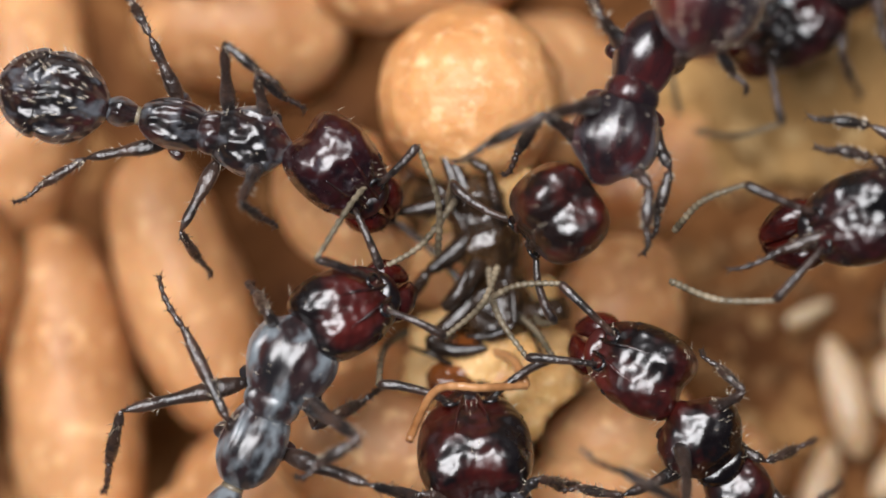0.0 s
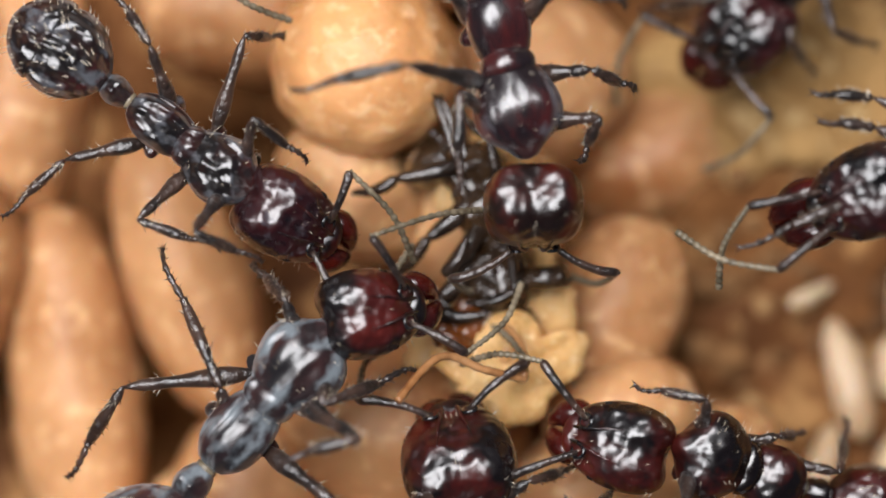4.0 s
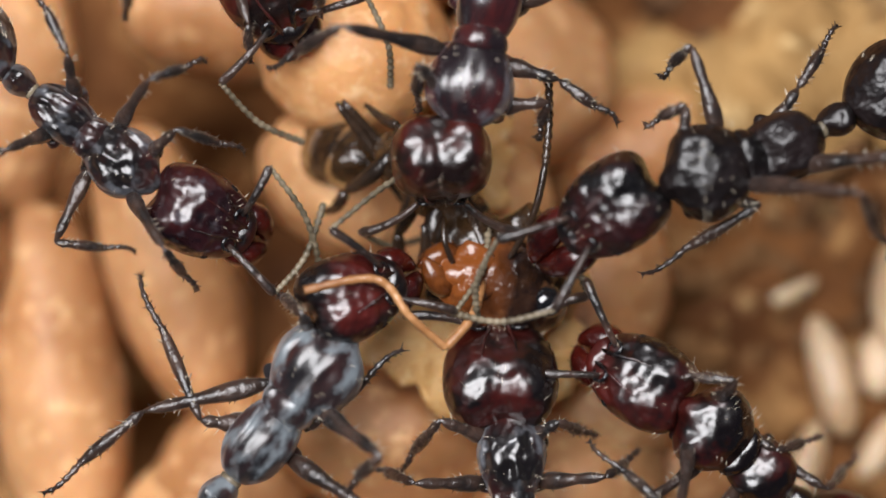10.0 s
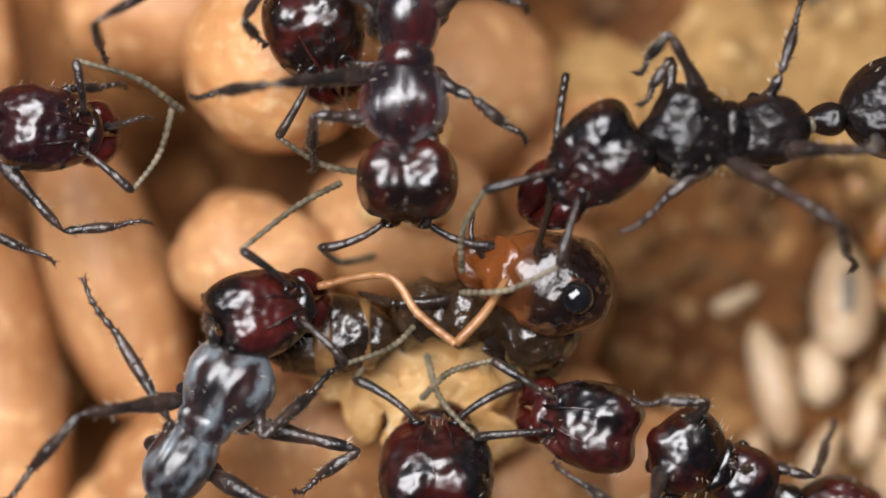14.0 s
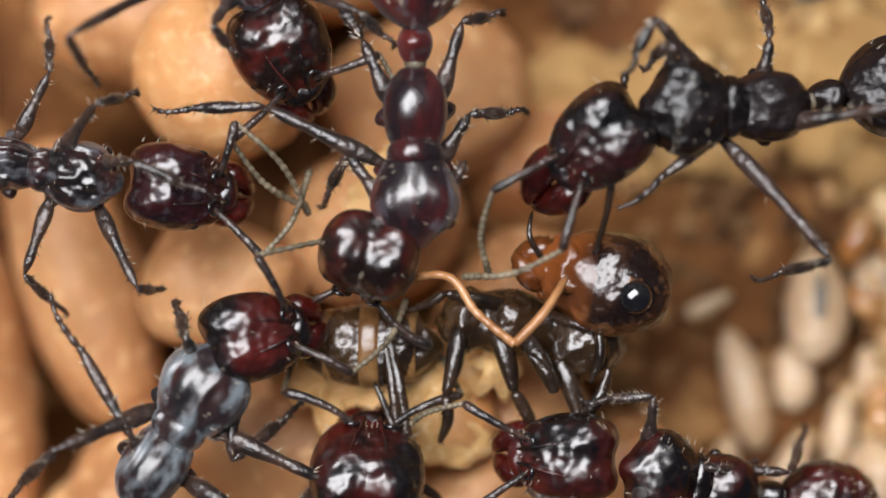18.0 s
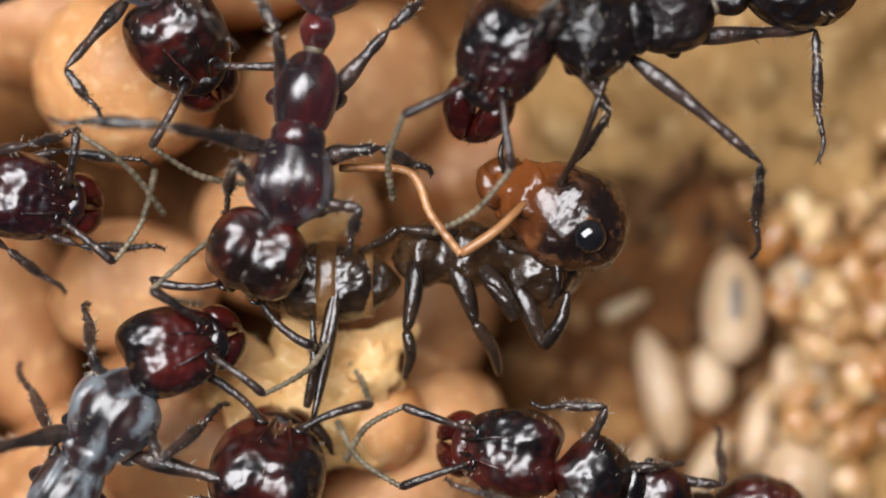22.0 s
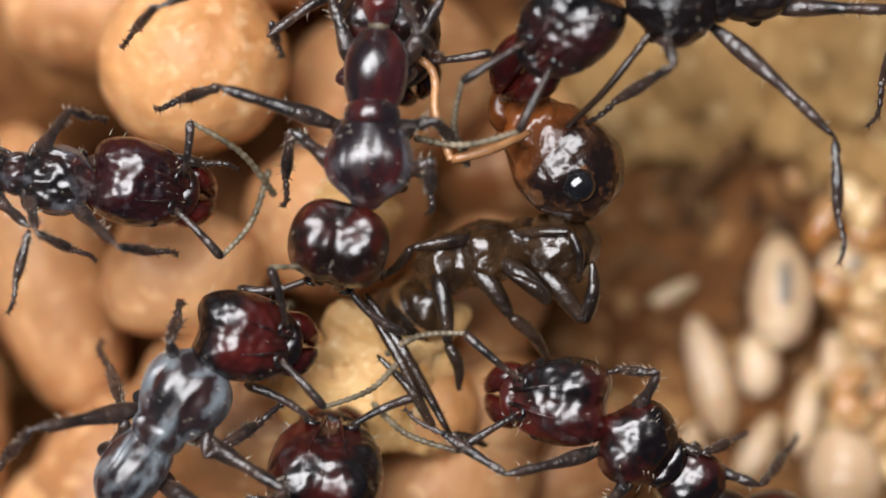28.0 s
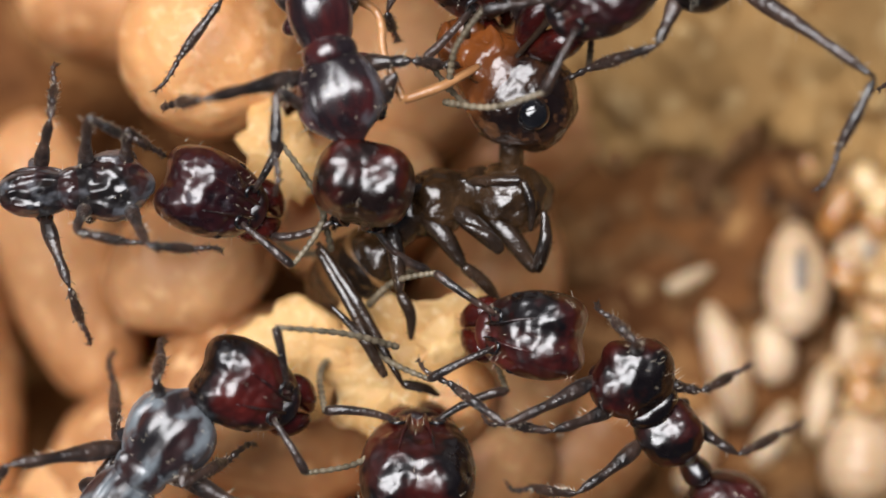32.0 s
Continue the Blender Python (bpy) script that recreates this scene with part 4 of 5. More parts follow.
    move_ant("b", [
        (0, -2.93, -1.55, 65, -1.98, -0.67, 25), (0.5, -3.43, -1.49, 60, -2.4, -0.76, 25), (1, -3.34, -1.54, 60, -2.26, -0.8, 25), (1.5, -2.91, -1.63, 55, -1.78, -0.85, 25),
        (2, -3.16, -2.02, 53, -2.08, -0.92, 28), (2.5, -3.31, -2.11, 55, -2.38, -1.18, 30), (3, -3.13, -2.11, 52, -1.93, -1.12, 22), (3.5, -2.88, -1.81, 50, -1.76, -0.93, 15),
        (4, -2.83, -1.95, 48, -1.61, -1.05, 10), (4.5, -2.73, -2.15, 48, -1.56, -1.27, 15), (6.5, -2.9, -1.9, 53, -1.88, -1.02, 30), (7, -3.05, -2.05, 55, -2.07, -1.07, 35),
        (8, -3.12, -2.04, 55, -2.14, -0.82, 30), (8.5, -2.75, -1.95, 55, -1.73, -0.87, 30), (9, -3.27, -2.19, 57, -2.29, -0.97, 28), (9.5, -2.54, -2.15, 55, -1.76, -1.05, 24),
        (10, -2.21, -2.11, 52, -1.6, -0.84, 22), (11, -3.15, -2.22, 57, -2.27, -1, 25), (11.5, -2.87, -2.21, 55, -1.99, -0.98, 22), (12, -2.58, -1.75, 58, -1.99, -0.53, 18),
        (13, -2.49, -1.87, 58, -1.95, -0.64, 15), (13.5, -2.62, -1.93, 57, -1.94, -0.66, 20), (14, -2.61, -2.19, 58, -2.07, -0.97, 16), (14.5, -2.36, -1.89, 57, -1.73, -0.97, 20),
        (16.5, -2.21, -2.02, 57, -1.43, -1.04, 15), (17, -2.31, -2.06, 57, -1.57, -0.96, 15), (18, -2.52, -2.19, 57, -1.64, -1.26, 12), (19, -2.48, -2.53, 57, -1.55, -1.38, 15),
        (20, -2.52, -2.67, 57, -1.54, -1.49, 12), (21, -2.48, -2.63, 58, -1.53, -1.47, 10), (22, -2.49, -2.6, 58, -1.47, -1.47, 15), (23, -2.19, -2.51, 58, -1.19, -1.25, 8),
        (24, -2.46, -2.36, 58, -1.73, -1.16, 15), (25, -2.64, -2.52, 57, -1.54, -1.3, 12), (25.5, -2.53, -2.53, 57, -1.65, -1.31, 12), (26, -1.79, -2.44, 55, -0.86, -1.39, 15),
        (26.5, -2.06, -2.45, 55, -1.08, -1.33, 15), (28.5, -2.26, -2.53, 55, -1.18, -1.56, -20), (29, -2.43, -2.44, 55, -1.35, -1.46, -25), (30, -2.5, -2.46, 55, -1.32, -1.48, -25),
        (30.5, -2.7, -2.52, 55, -1.53, -1.69, -28), (31, -2.42, -2.98, 52, -1.1, -2.19, -28), (31.5, -2.48, -3.37, 52, -1.11, -2.59, -25), (32, -2.74, -3.47, 52, -1.41, -2.64, -25)], {1: [(0, -5.86, -2.4, -6.36, -3.93), (2, -6.08, -2.52, -6.29, -3.91), (4, -6.01, -2.36, -7, -3.99), (7, -6.12, -2.95, -7.02, -4.43), (9, -5.22, -2.7, -7.04, -4.28), (11, -5.25, -2.97, -6.98, -4.31), (13, -5.03, -2.52, -6.56, -4.25), (17, -5.03, -3, -6.24, -4.05), (19, -4.8, -3.28, -5.93, -4.33), (23, -4.51, -3.06, -5.44, -4.11), (26, -4.45, -2.95, -5.38, -3.99), (29, -4.85, -3.09, -5.87, -4.04), (32, -5.4, -3.92, -6.33, -4.98)],
        2: [(0, -3.97, -2.59, -5.22, -0.08), (2, -4.29, -2.72, -5.25, -0.11), (4, -4.17, -2.36, -5.27, 0.06), (7, -4.28, -2.85, -5.28, -0.58), (9, -4.27, -2.94, -5.4, -0.73), (11, -4.18, -3.02, -5.28, -0.22), (13, -3.62, -2.77, -5.18, -0.26), (17, -3.53, -2.95, -5.1, -0.3), (19, -3.84, -3.13, -5.19, -0.78), (21, -3.55, -3.18, -4.57, -1.91), (23, -3.34, -3.01, -4.16, -1.64), (25, -3.59, -3.12, -4.46, -1.8), (26, -2.92, -2.9, -3.65, -1.43), (29, -3.35, -2.9, -4, -1.77), (30.5, -3.52, -3.03, -4.07, -1.9), (32, -3.59, -3.48, -3.96, -2.11)],
        3: [(0, -2.57, -2.79, -1.23, -2.06), (2, -2.5, -2.77, -0.96, -1.64), (4, -2.42, -2.6, -0.83, -2.06), (7, -2.82, -3.24, -0.71, -1.67), (9, -2.6, -3.23, -0.83, -1.72), (11, -2.34, -3.26, -0.37, -1.6), (13, -2.02, -3.06, -0.64, -1.78), (17, -1.98, -3.2, -0.71, -2.28), (19, -2.09, -3.66, -0.7, -2.55), (21, -1.79, -3.47, -0.9, -2.65), (23, -1.5, -3.25, -0.21, -2.23), (25, -2.09, -3.51, -0.86, -2.49), (26, -1.4, -3.63, -0.25, -2.91), (29, -2.04, -3.57, -0.44, -2.6), (30.5, -2.31, -3.71, -0.57, -2.49), (32, -2.49, -4.31, -1.3, -3.69)],
        4: [(0, -1.69, -2.79, -2.81, -3.49), (2, -1.72, -2.86, -2.54, -3.71), (4, -1.74, -3.14, -3.15, -3.49), (7, -0.98, -3.58, -1.79, -4.23), (9, -1.2, -3.28, -1.91, -4.04), (11, -0.94, -3.72, -1.55, -4.26), (13, -0.33, -3.2, -1.63, -4.05), (17, -0.38, -3.73, -1.1, -4.25), (19, -0.16, -3.95, -0.99, -4.53), (23, -0.05, -3.83, -0.71, -4.5), (26, 0.2, -4.11, -0.44, -4.78), (29, -0.68, -4.15, -1.33, -4.73), (32, -0.94, -4.89, -1.59, -5.37)]})
    move_ant("c", [
        (0, 0.65, -4.33, 100, 0.25, -3.05, 95), (1, 0.53, -4.13, 95, 0.29, -3.04, 92), (2, 0.22, -4.61, 95, -0.22, -3.38, 95), (3, 0.1, -4.51, 95, -0.19, -3.28, 95),
        (4, 0.3, -4.78, 100, -0.09, -3.6, 100), (4.5, 0.4, -4.69, 95, 0.06, -3.55, 95), (6.5, 0.67, -5.58, 95, 0.28, -4.39, 90), (7, 1.46, -5.53, 95, 1.07, -4.34, 90),
        (7.5, 1.03, -5.18, 92, 0.89, -4.04, 90), (8, 0.46, -4.24, 90, 0.31, -2.94, 92), (8.5, 0.97, -3.84, 90, 0.92, -2.61, 92), (9, 0.6, -3.89, 90, 0.38, -2.36, 90),
        (10, 1.18, -3.66, 92, 0.98, -2.16, 92), (10.5, 1.17, -3.67, 92, 1.12, -2.19, 90), (11, 1.46, -4.37, 95, 1.41, -2.99, 92), (11.5, 0.96, -4.35, 92, 0.81, -2.92, 90),
        (12, 0.9, -4.09, 92, 0.75, -2.78, 92), (13, 0.89, -4.06, 90, 0.74, -2.76, 90), (14, 0.98, -4.98, 90, 0.98, -3.65, 90), (14.5, 1.01, -4.78, 90, 0.76, -3.5, 88),
        (16.5, 1.02, -4.81, 90, 0.87, -3.48, 88), (17, 0.82, -4.7, 90, 0.67, -3.35, 88), (18, 0.45, -4.93, 88, 0.31, -3.59, 85), (19, 0.58, -5.03, 88, 0.38, -3.69, 85),
        (20, 0.59, -5.02, 85, 0.39, -3.7, 80), (21, 0.38, -4.83, 85, 0.33, -3.5, 78), (22, 0.12, -4.85, 85, 0.17, -3.56, 75), (23, -0.02, -4.61, 75, 0.23, -3.42, 65),
        (24, -0.25, -4.71, 75, -0.05, -3.43, 65), (25, -0.38, -4.87, 75, -0.08, -3.64, 65), (26, 0.04, -5.09, 80, 0.24, -3.8, 75), (26.5, 0.07, -5.05, 82, 0.22, -3.81, 78),
        (28.5, 0.26, -5.13, 88, 0.31, -3.84, 85), (29, 0.44, -5.13, 90, 0.44, -3.84, 88), (30, 0.57, -5.06, 90, 0.52, -3.77, 88), (30.5, 0.61, -5.27, 90, 0.61, -3.98, 88),
        (31, 0.9, -5.62, 90, 0.9, -4.34, 90), (31.5, 1.18, -5.33, 90, 1.18, -4.04, 90), (32, 1.57, -5.33, 90, 1.55, -4.05, 90)])
    move_ant("d", [
        (0, 4.19, -2.89, 128, 3.11, -1.66, 152), (0.5, 4.68, -3.03, 130, 3.45, -2.05, 155), (1, 4.08, -3.22, 150, 2.8, -2.34, 160), (1.5, 4.46, -3.42, 155, 3.04, -3.02, 163),
        (2, 4.36, -3.31, 165, 2.98, -3.12, 165), (3, 3.99, -3.41, 163, 2.39, -3.02, 166), (3.5, 4.49, -3.7, 163, 3.06, -3.55, 165), (4, 4.34, -3.56, 160, 2.71, -3.37, 165),
        (4.5, 4.24, -3.1, 150, 2.81, -2.31, 160), (6.5, 4.61, -3.34, 138, 3.13, -2.31, 155), (7, 4.61, -3.09, 138, 3.45, -2.06, 155), (8, 4.76, -3.54, 140, 3.48, -2.57, 155),
        (8.5, 4.62, -3.44, 140, 3.38, -2.45, 155), (9, 4.49, -3.24, 138, 3.23, -2.24, 155), (9.5, 4.73, -3.35, 140, 3.3, -2.31, 150), (10, 4.69, -3.16, 140, 3.42, -2.29, 150),
        (10.5, 5.11, -3.76, 145, 3.68, -2.77, 145), (11, 5.05, -3.71, 150, 3.62, -3.07, 145), (11.5, 4.99, -3.65, 148, 3.62, -2.76, 150), (12, 5.11, -3.83, 150, 3.58, -2.99, 152),
        (12.5, 5.4, -3.89, 150, 3.82, -3.15, 155), (13, 5.05, -3.6, 152, 3.61, -2.96, 155), (13.5, 5.23, -3.42, 152, 3.66, -2.78, 158), (14, 5.35, -3.39, 155, 3.62, -2.91, 165),
        (14.5, 5.3, -3.48, 155, 3.77, -2.99, 165), (16.5, 5.6, -3.61, 160, 3.97, -3.12, 172), (17, 5.55, -3.6, 165, 3.92, -3.16, 175), (18, 5.43, -3.68, 168, 3.76, -3.38, 178),
        (19, 5.51, -3.63, 170, 3.84, -3.26, 185), (20, 5.54, -3.77, 172, 4.34, -3.65, 182), (21, 5.61, -3.65, 172, 4.06, -3.48, 180), (22, 5.84, -3.75, 165, 4.36, -3.26, 172),
        (23, 6, -3.41, 165, 4.34, -3.02, 178), (23.5, 5.9, -3.44, 160, 4.32, -2.89, 175), (24, 5.92, -3.17, 150, 4.59, -2.18, 165), (25, 6.43, -3.38, 150, 5.17, -2.57, 172),
        (25.5, 6.1, -3.39, 150, 4.77, -2.65, 172), (26, 5.72, -3.43, 150, 4.41, -2.66, 175), (26.5, 5.69, -3.46, 150, 4.36, -2.72, 175), (28.5, 5.69, -3.29, 145, 4.16, -2.65, 175),
        (29, 5.67, -3.14, 145, 4.01, -2.65, 175), (29.5, 5.56, -3.11, 150, 4.03, -2.76, 172), (30, 5.6, -3.27, 155, 3.92, -2.92, 168), (30.5, 6.01, -3.38, 155, 4.57, -3, 160),
        (31, 5.63, -3.09, 145, 4.35, -2.11, 165), (31.5, 5.47, -2.6, 140, 3.89, -1.81, 175), (32, 5.31, -2.51, 125, 3.56, -1.74, 175)], {0: [(0, 3.27, -3.25, 1.25, -1.97), (2, 2.95, -3.86, 1.91, -3.74), (4, 2.73, -4.33, 1.4, -4.11), (7, 3.4, -3.89, 1.17, -2.33), (9, 3.37, -3.89, 2.15, -2.77), (11, 3.34, -4.21, 2.51, -3.6), (13, 3.66, -4.2, 2.82, -3.29), (17, 3.7, -4.1, 2.65, -3.78), (21, 4.03, -4.18, 3.05, -3.96), (25, 3.87, -3.46, 2.49, -2.41), (26, 3.69, -3.65, 2.61, -2.73), (29, 2.71, -3.65, 0.83, -2.67), (30.5, 3.56, -4.12, 2.39, -3.4), (32, 2.84, -2.95, 1.66, -2.33)],
        3: [(0, 4.63, -1.74, 4.23, -1.38), (2, 4.02, -2.18, 2.71, -2.05), (4, 3.75, -2.38, 2.69, -2.2), (7, 5.15, -1.91, 4.5, -2.03), (9, 5.18, -1.84, 4.38, -1.98), (11, 4.12, -2.12, 3.01, -2.06), (13, 5.42, -2.35, 4.02, -2.29), (17, 4.94, -2.15, 4.04, -2.24), (19, 5.09, -2.33, 3.85, -2.47), (21, 5.98, -2.71, 4.84, -2.67), (23, 5.63, -2.06, 4.43, -2.05), (25, 6.01, -2.27, 5.17, -1.82), (26, 6.13, -2.24, 5.39, -2.33), (29, 5.54, -1.79, 4.9, -1.98), (30.5, 5.31, -1.98, 4.67, -1.87), (32, 4.98, -1.41, 4.64, -1.13)],
        4: [(0, 5.41, -3.39, 6.71, -3.46), (2, 5.68, -3.18, 6.78, -3.54), (4, 5.66, -3.26, 6.81, -3.52), (7, 5.64, -3.31, 6.71, -3.57), (9, 5.62, -3.5, 7.01, -3.57), (11, 6.07, -3.63, 7.33, -3.94), (13, 6.1, -3.69, 7.59, -3.98), (17, 6.34, -3.56, 7.72, -3.63), (19, 6.36, -3.57, 7.77, -3.66), (21, 6.66, -3.59, 7.94, -3.78), (23, 6.85, -3.37, 8.06, -3.61), (25, 7.09, -3.58, 8.17, -3.85), (26, 6.91, -3.63, 8.19, -3.72), (29, 6.8, -3.45, 8.18, -3.42), (30.5, 6.87, -3.49, 8.15, -3.55), (32, 6.84, -3.02, 7.97, -2.94)]})
    move_ant("e", [
        (0, 2.68, 2.36, -111, 1.66, 0.99, -145), (0.5, 1.99, 1.58, -115, 0.97, 0.22, -145), (1, 1.74, 1.3, -107, 0.67, -0.07, -145), (1.5, 2.17, 1.59, -108, 1.1, 0.08, -140),
        (2, 2.6, 1.89, -102, 1.53, 0.14, -135), (2.5, 2.54, 1.99, -100, 1.57, 0.43, -130), (3, 2.21, 2.16, -97, 1.97, 0.45, -112), (3.5, 1.07, 2.39, -80, 1.12, 0.73, -92),
        (4, 0.93, 2.49, -77, 1.22, 0.74, -88), (4.5, 1.27, 2.78, -78, 1.13, 1.08, -100), (6.5, 1.05, 2.39, -92, -0.02, 1.22, -100), (7, 0.96, 3.32, -105, 0.18, 2.1, -118),
        (7.5, 0.82, 3.66, -105, 0.05, 2.69, -115), (8, 1.03, 4.15, -108, 0.26, 2.93, -118), (8.5, 1.45, 3.81, -110, 0.67, 2.44, -120), (9, 1.71, 3.12, -115, 0.76, 1.86, -125),
        (9.5, 0.83, 2.82, -108, 0.05, 1.46, -95), (10, 0.45, 2.82, -103, -0.05, 1.5, -90), (10.5, 0.62, 2.81, -103, -0.06, 1.54, -85), (11, 0.71, 2.61, -102, 0.13, 1.59, -80),
        (11.5, 0.26, 2.62, -103, -0.32, 1.36, -88), (12, -0.13, 2.69, -104, -0.43, 1.37, -92), (12.5, -0.11, 2.48, -105, -0.5, 1.22, -95), (13, -0.12, 2.13, -106, -0.61, 0.67, -97),
        (13.5, 0.02, 2.56, -100, -0.42, 1.2, -95), (14, 0.43, 2.69, -93, 0.48, 1.28, -92), (14.5, 0.38, 2.5, -92, 0.33, 1.08, -95), (16.5, 1.02, 2.52, -90, 0.78, 1.06, -95),
        (17, 0.9, 2.38, -91, 0.63, 0.87, -97), (17.5, 1.06, 1.93, -90, 0.46, 0.52, -100), (18, 1.15, 1.14, -90, 0.33, 0.08, -108), (18.5, 0.84, 2.27, -90, 0.16, 0.62, -105),
        (19, 1.1, 2.21, -90, 0.92, 0.6, -108), (19.5, 0.96, 1.99, -92, 0.42, 0.24, -112), (20, 0.77, 1.19, -94, 0.23, -0.22, -112), (20.5, 0.47, 1.56, -100, -0.01, 0, -115),
        (21, 0.67, 1.48, -102, -0.16, 0.12, -115), (21.5, 0.68, 1.76, -98, -0.1, 0.45, -115), (22, 0.6, 1.46, -100, -0.03, 0.14, -115), (22.5, 1.17, 1.33, -93, 0.58, -0.13, -105),
        (23, 1.22, 1.4, -92, 0.83, -0.08, -97), (23.5, 1.05, 1.28, -92, 0.42, -0.23, -98), (24, 1.07, 1.05, -93, 0.49, -0.31, -100), (24.5, 0.91, 1.37, -93, 0.33, -0.14, -105),
        (25, 0.87, 1.24, -94, 0.46, -0.34, -100), (25.5, 0.57, 1.33, -96, 0.18, -0.13, -105), (26, 0.84, 1.46, -108, -0.04, 0.15, -115), (26.5, 0.79, 1.45, -105, -0.09, 0.09, -110),
        (28.5, 1.07, 1.71, -93, 0.64, 0.16, -105), (29, 1.05, 2.35, -92, 0.88, 0.79, -105), (29.5, 0.07, 3.31, -72, 0.46, 1.9, -105), (30, 0.01, 3.49, -68, 0.74, 1.93, -108),
        (30.5, -0.14, 3.48, -66, 0.52, 2.09, -108), (31, 0.23, 3.17, -70, 0.67, 1.86, -102), (31.5, 0.51, 2.88, -75, 1, 1.32, -100), (32, 0.23, 2.39, -76, 0.62, 0.83, -103)], {0: [(0, 3.23, 1.47, 3.1, 0.12), (2, 3.48, 1.49, 3.36, 0.53), (4, 2.36, 2.32, 2.02, 1.58), (7, 1.53, 2.51, 1.46, 1.87), (9, 2.18, 2.32, 1.73, 1.78), (11, 1.91, 2.77, 1.5, 2.09), (13, 0.73, 1.15, 0.44, 0.19), (17, 2.23, 2.41, 1.66, 1.66), (19, 1.98, 1.46, 1.48, 0.11), (21, 1.51, 0.79, 0.89, -0.08), (23, 2.09, 1.2, 2.16, 0.53), (25, 2.03, 0.75, 2.2, -0.12), (26, 1.95, 1.21, 2.03, 0.25), (29, 2.13, 1.74, 2.02, 0.8), (30.5, 1.52, 3.25, 1.45, 2.62), (32, 1.19, 2.75, 0.88, 2.02)],
        1: [(0, 3.61, 1.76, 3.05, -0.08), (2, 3.58, 1.97, 4.54, 1.31), (4, 2.21, 3.14, 3, 2.81), (7, 2.3, 3.28, 3.03, 2.76), (9, 3, 2.51, 3.64, 1.92), (11, 2.15, 2.97, 2.83, 2.09), (13, 1.41, 2.59, 2.36, 1.71), (17, 2.23, 3.18, 3.03, 2.84), (19, 2.46, 2.81, 3.2, 2.42), (21, 2.09, 2.04, 2.9, 1.59), (23, 2.47, 2.07, 3.14, 1.61), (25, 2.23, 2, 2.84, 1.45), (26, 2.04, 1.79, 2.57, 0.98), (29, 2.17, 2.47, 2.66, 2.07), (30.5, 1.23, 3.54, 1.6, 2.92), (32, 1.48, 2.99, 2.26, 2.9)],
        2: [(0, 4.29, 3.88, 4.86, 3.06), (2, 4.26, 3.8, 5.03, 3.28), (4, 1.73, 4.59, 2.75, 4.18), (9, 3.24, 4.83, 4.08, 4.53), (13, 1.5, 4.71, 2.5, 4.21), (17, 2.04, 4.72, 2.64, 4.22), (21, 2.18, 4.16, 2.85, 4.78), (23, 2.66, 4.28, 3.34, 4.85), (25, 2.51, 4.02, 3.18, 4.59), (26, 2.62, 4, 3.3, 4.57), (29, 2.22, 4.63, 2.91, 4.92), (32, 1, 4.87, 1.76, 5.26)],
        3: [(0, 1.4, 2.72, 0.74, 1.69), (2, 1.37, 2.07, 0.76, 1.12), (4, -0.05, 2.76, -0.14, 0.75), (7, -0.59, 3.18, -0.95, 1.68), (9, -0.13, 2.9, -0.82, 2.17), (11, -0.74, 3.35, -0.17, 2.63), (13, -1.43, 2.4, -1.5, 1.46), (17, -0.18, 2.6, -0.4, 1.66), (19, -0.53, 2.04, -0.73, 0.31), (21, -0.9, 1.8, -1.02, 1.1), (23, 0.26, 1.78, -0.2, 0.72), (25, -0.09, 1.61, -0.64, 0.81), (26, -0.75, 1.59, -0.87, 0.84), (29, -0.19, 2.32, -0.43, 0.7), (30.5, -1.13, 3.44, -1.15, 1.74), (32, -0.83, 2.46, -0.89, 0.15)],
        4: [(0, 1.4, 2.63, -0.14, 1.88), (2, 0.59, 2.5, -1.45, 2.34), (4, -0.97, 3.14, -2.94, 2.71), (7, -1.65, 3.96, -3.16, 3.2), (9, -1.48, 3.96, -2.79, 3.2), (11, -2, 3.54, -3.31, 3.02), (13, -1.77, 2.88, -3.27, 2.79), (17, -1.91, 3.04, -3.25, 2.79), (19, -1.78, 2.76, -3.53, 2.57), (21, -1.96, 2.57, -4.02, 2.47), (23, -1, 2.16, -2.85, 2.49), (25, -1.24, 2.1, -2.9, 2.43), (26, -1.04, 2.51, -2.78, 2.55), (29, -1.73, 3, -2.79, 2.51), (30.5, -2.34, 3.15, -2.23, 2.52), (32, -2.08, 2.26, -2.85, 2.26)],
        5: [(0, 2.36, 4.36, 2.11, 5.02), (2, 2.23, 4.09, 2.04, 4.85), (4, -0.39, 4.68, -1.17, 5.16), (9, 0.92, 5.02, 0.16, 5.51), (13, -0.81, 4.91, -1.62, 5.29), (17, -0.27, 4.91, -0.9, 5.49), (21, 0.31, 4.07, -0.04, 4.83), (23, 0.45, 3.9, -0.1, 4.85), (25, 0.49, 3.83, 0.04, 4.59), (26, 0.79, 4.2, 0.16, 4.86), (29, 0.1, 4.83, -0.72, 5.31), (32, -1.41, 4.96, -2.26, 5.45)]})
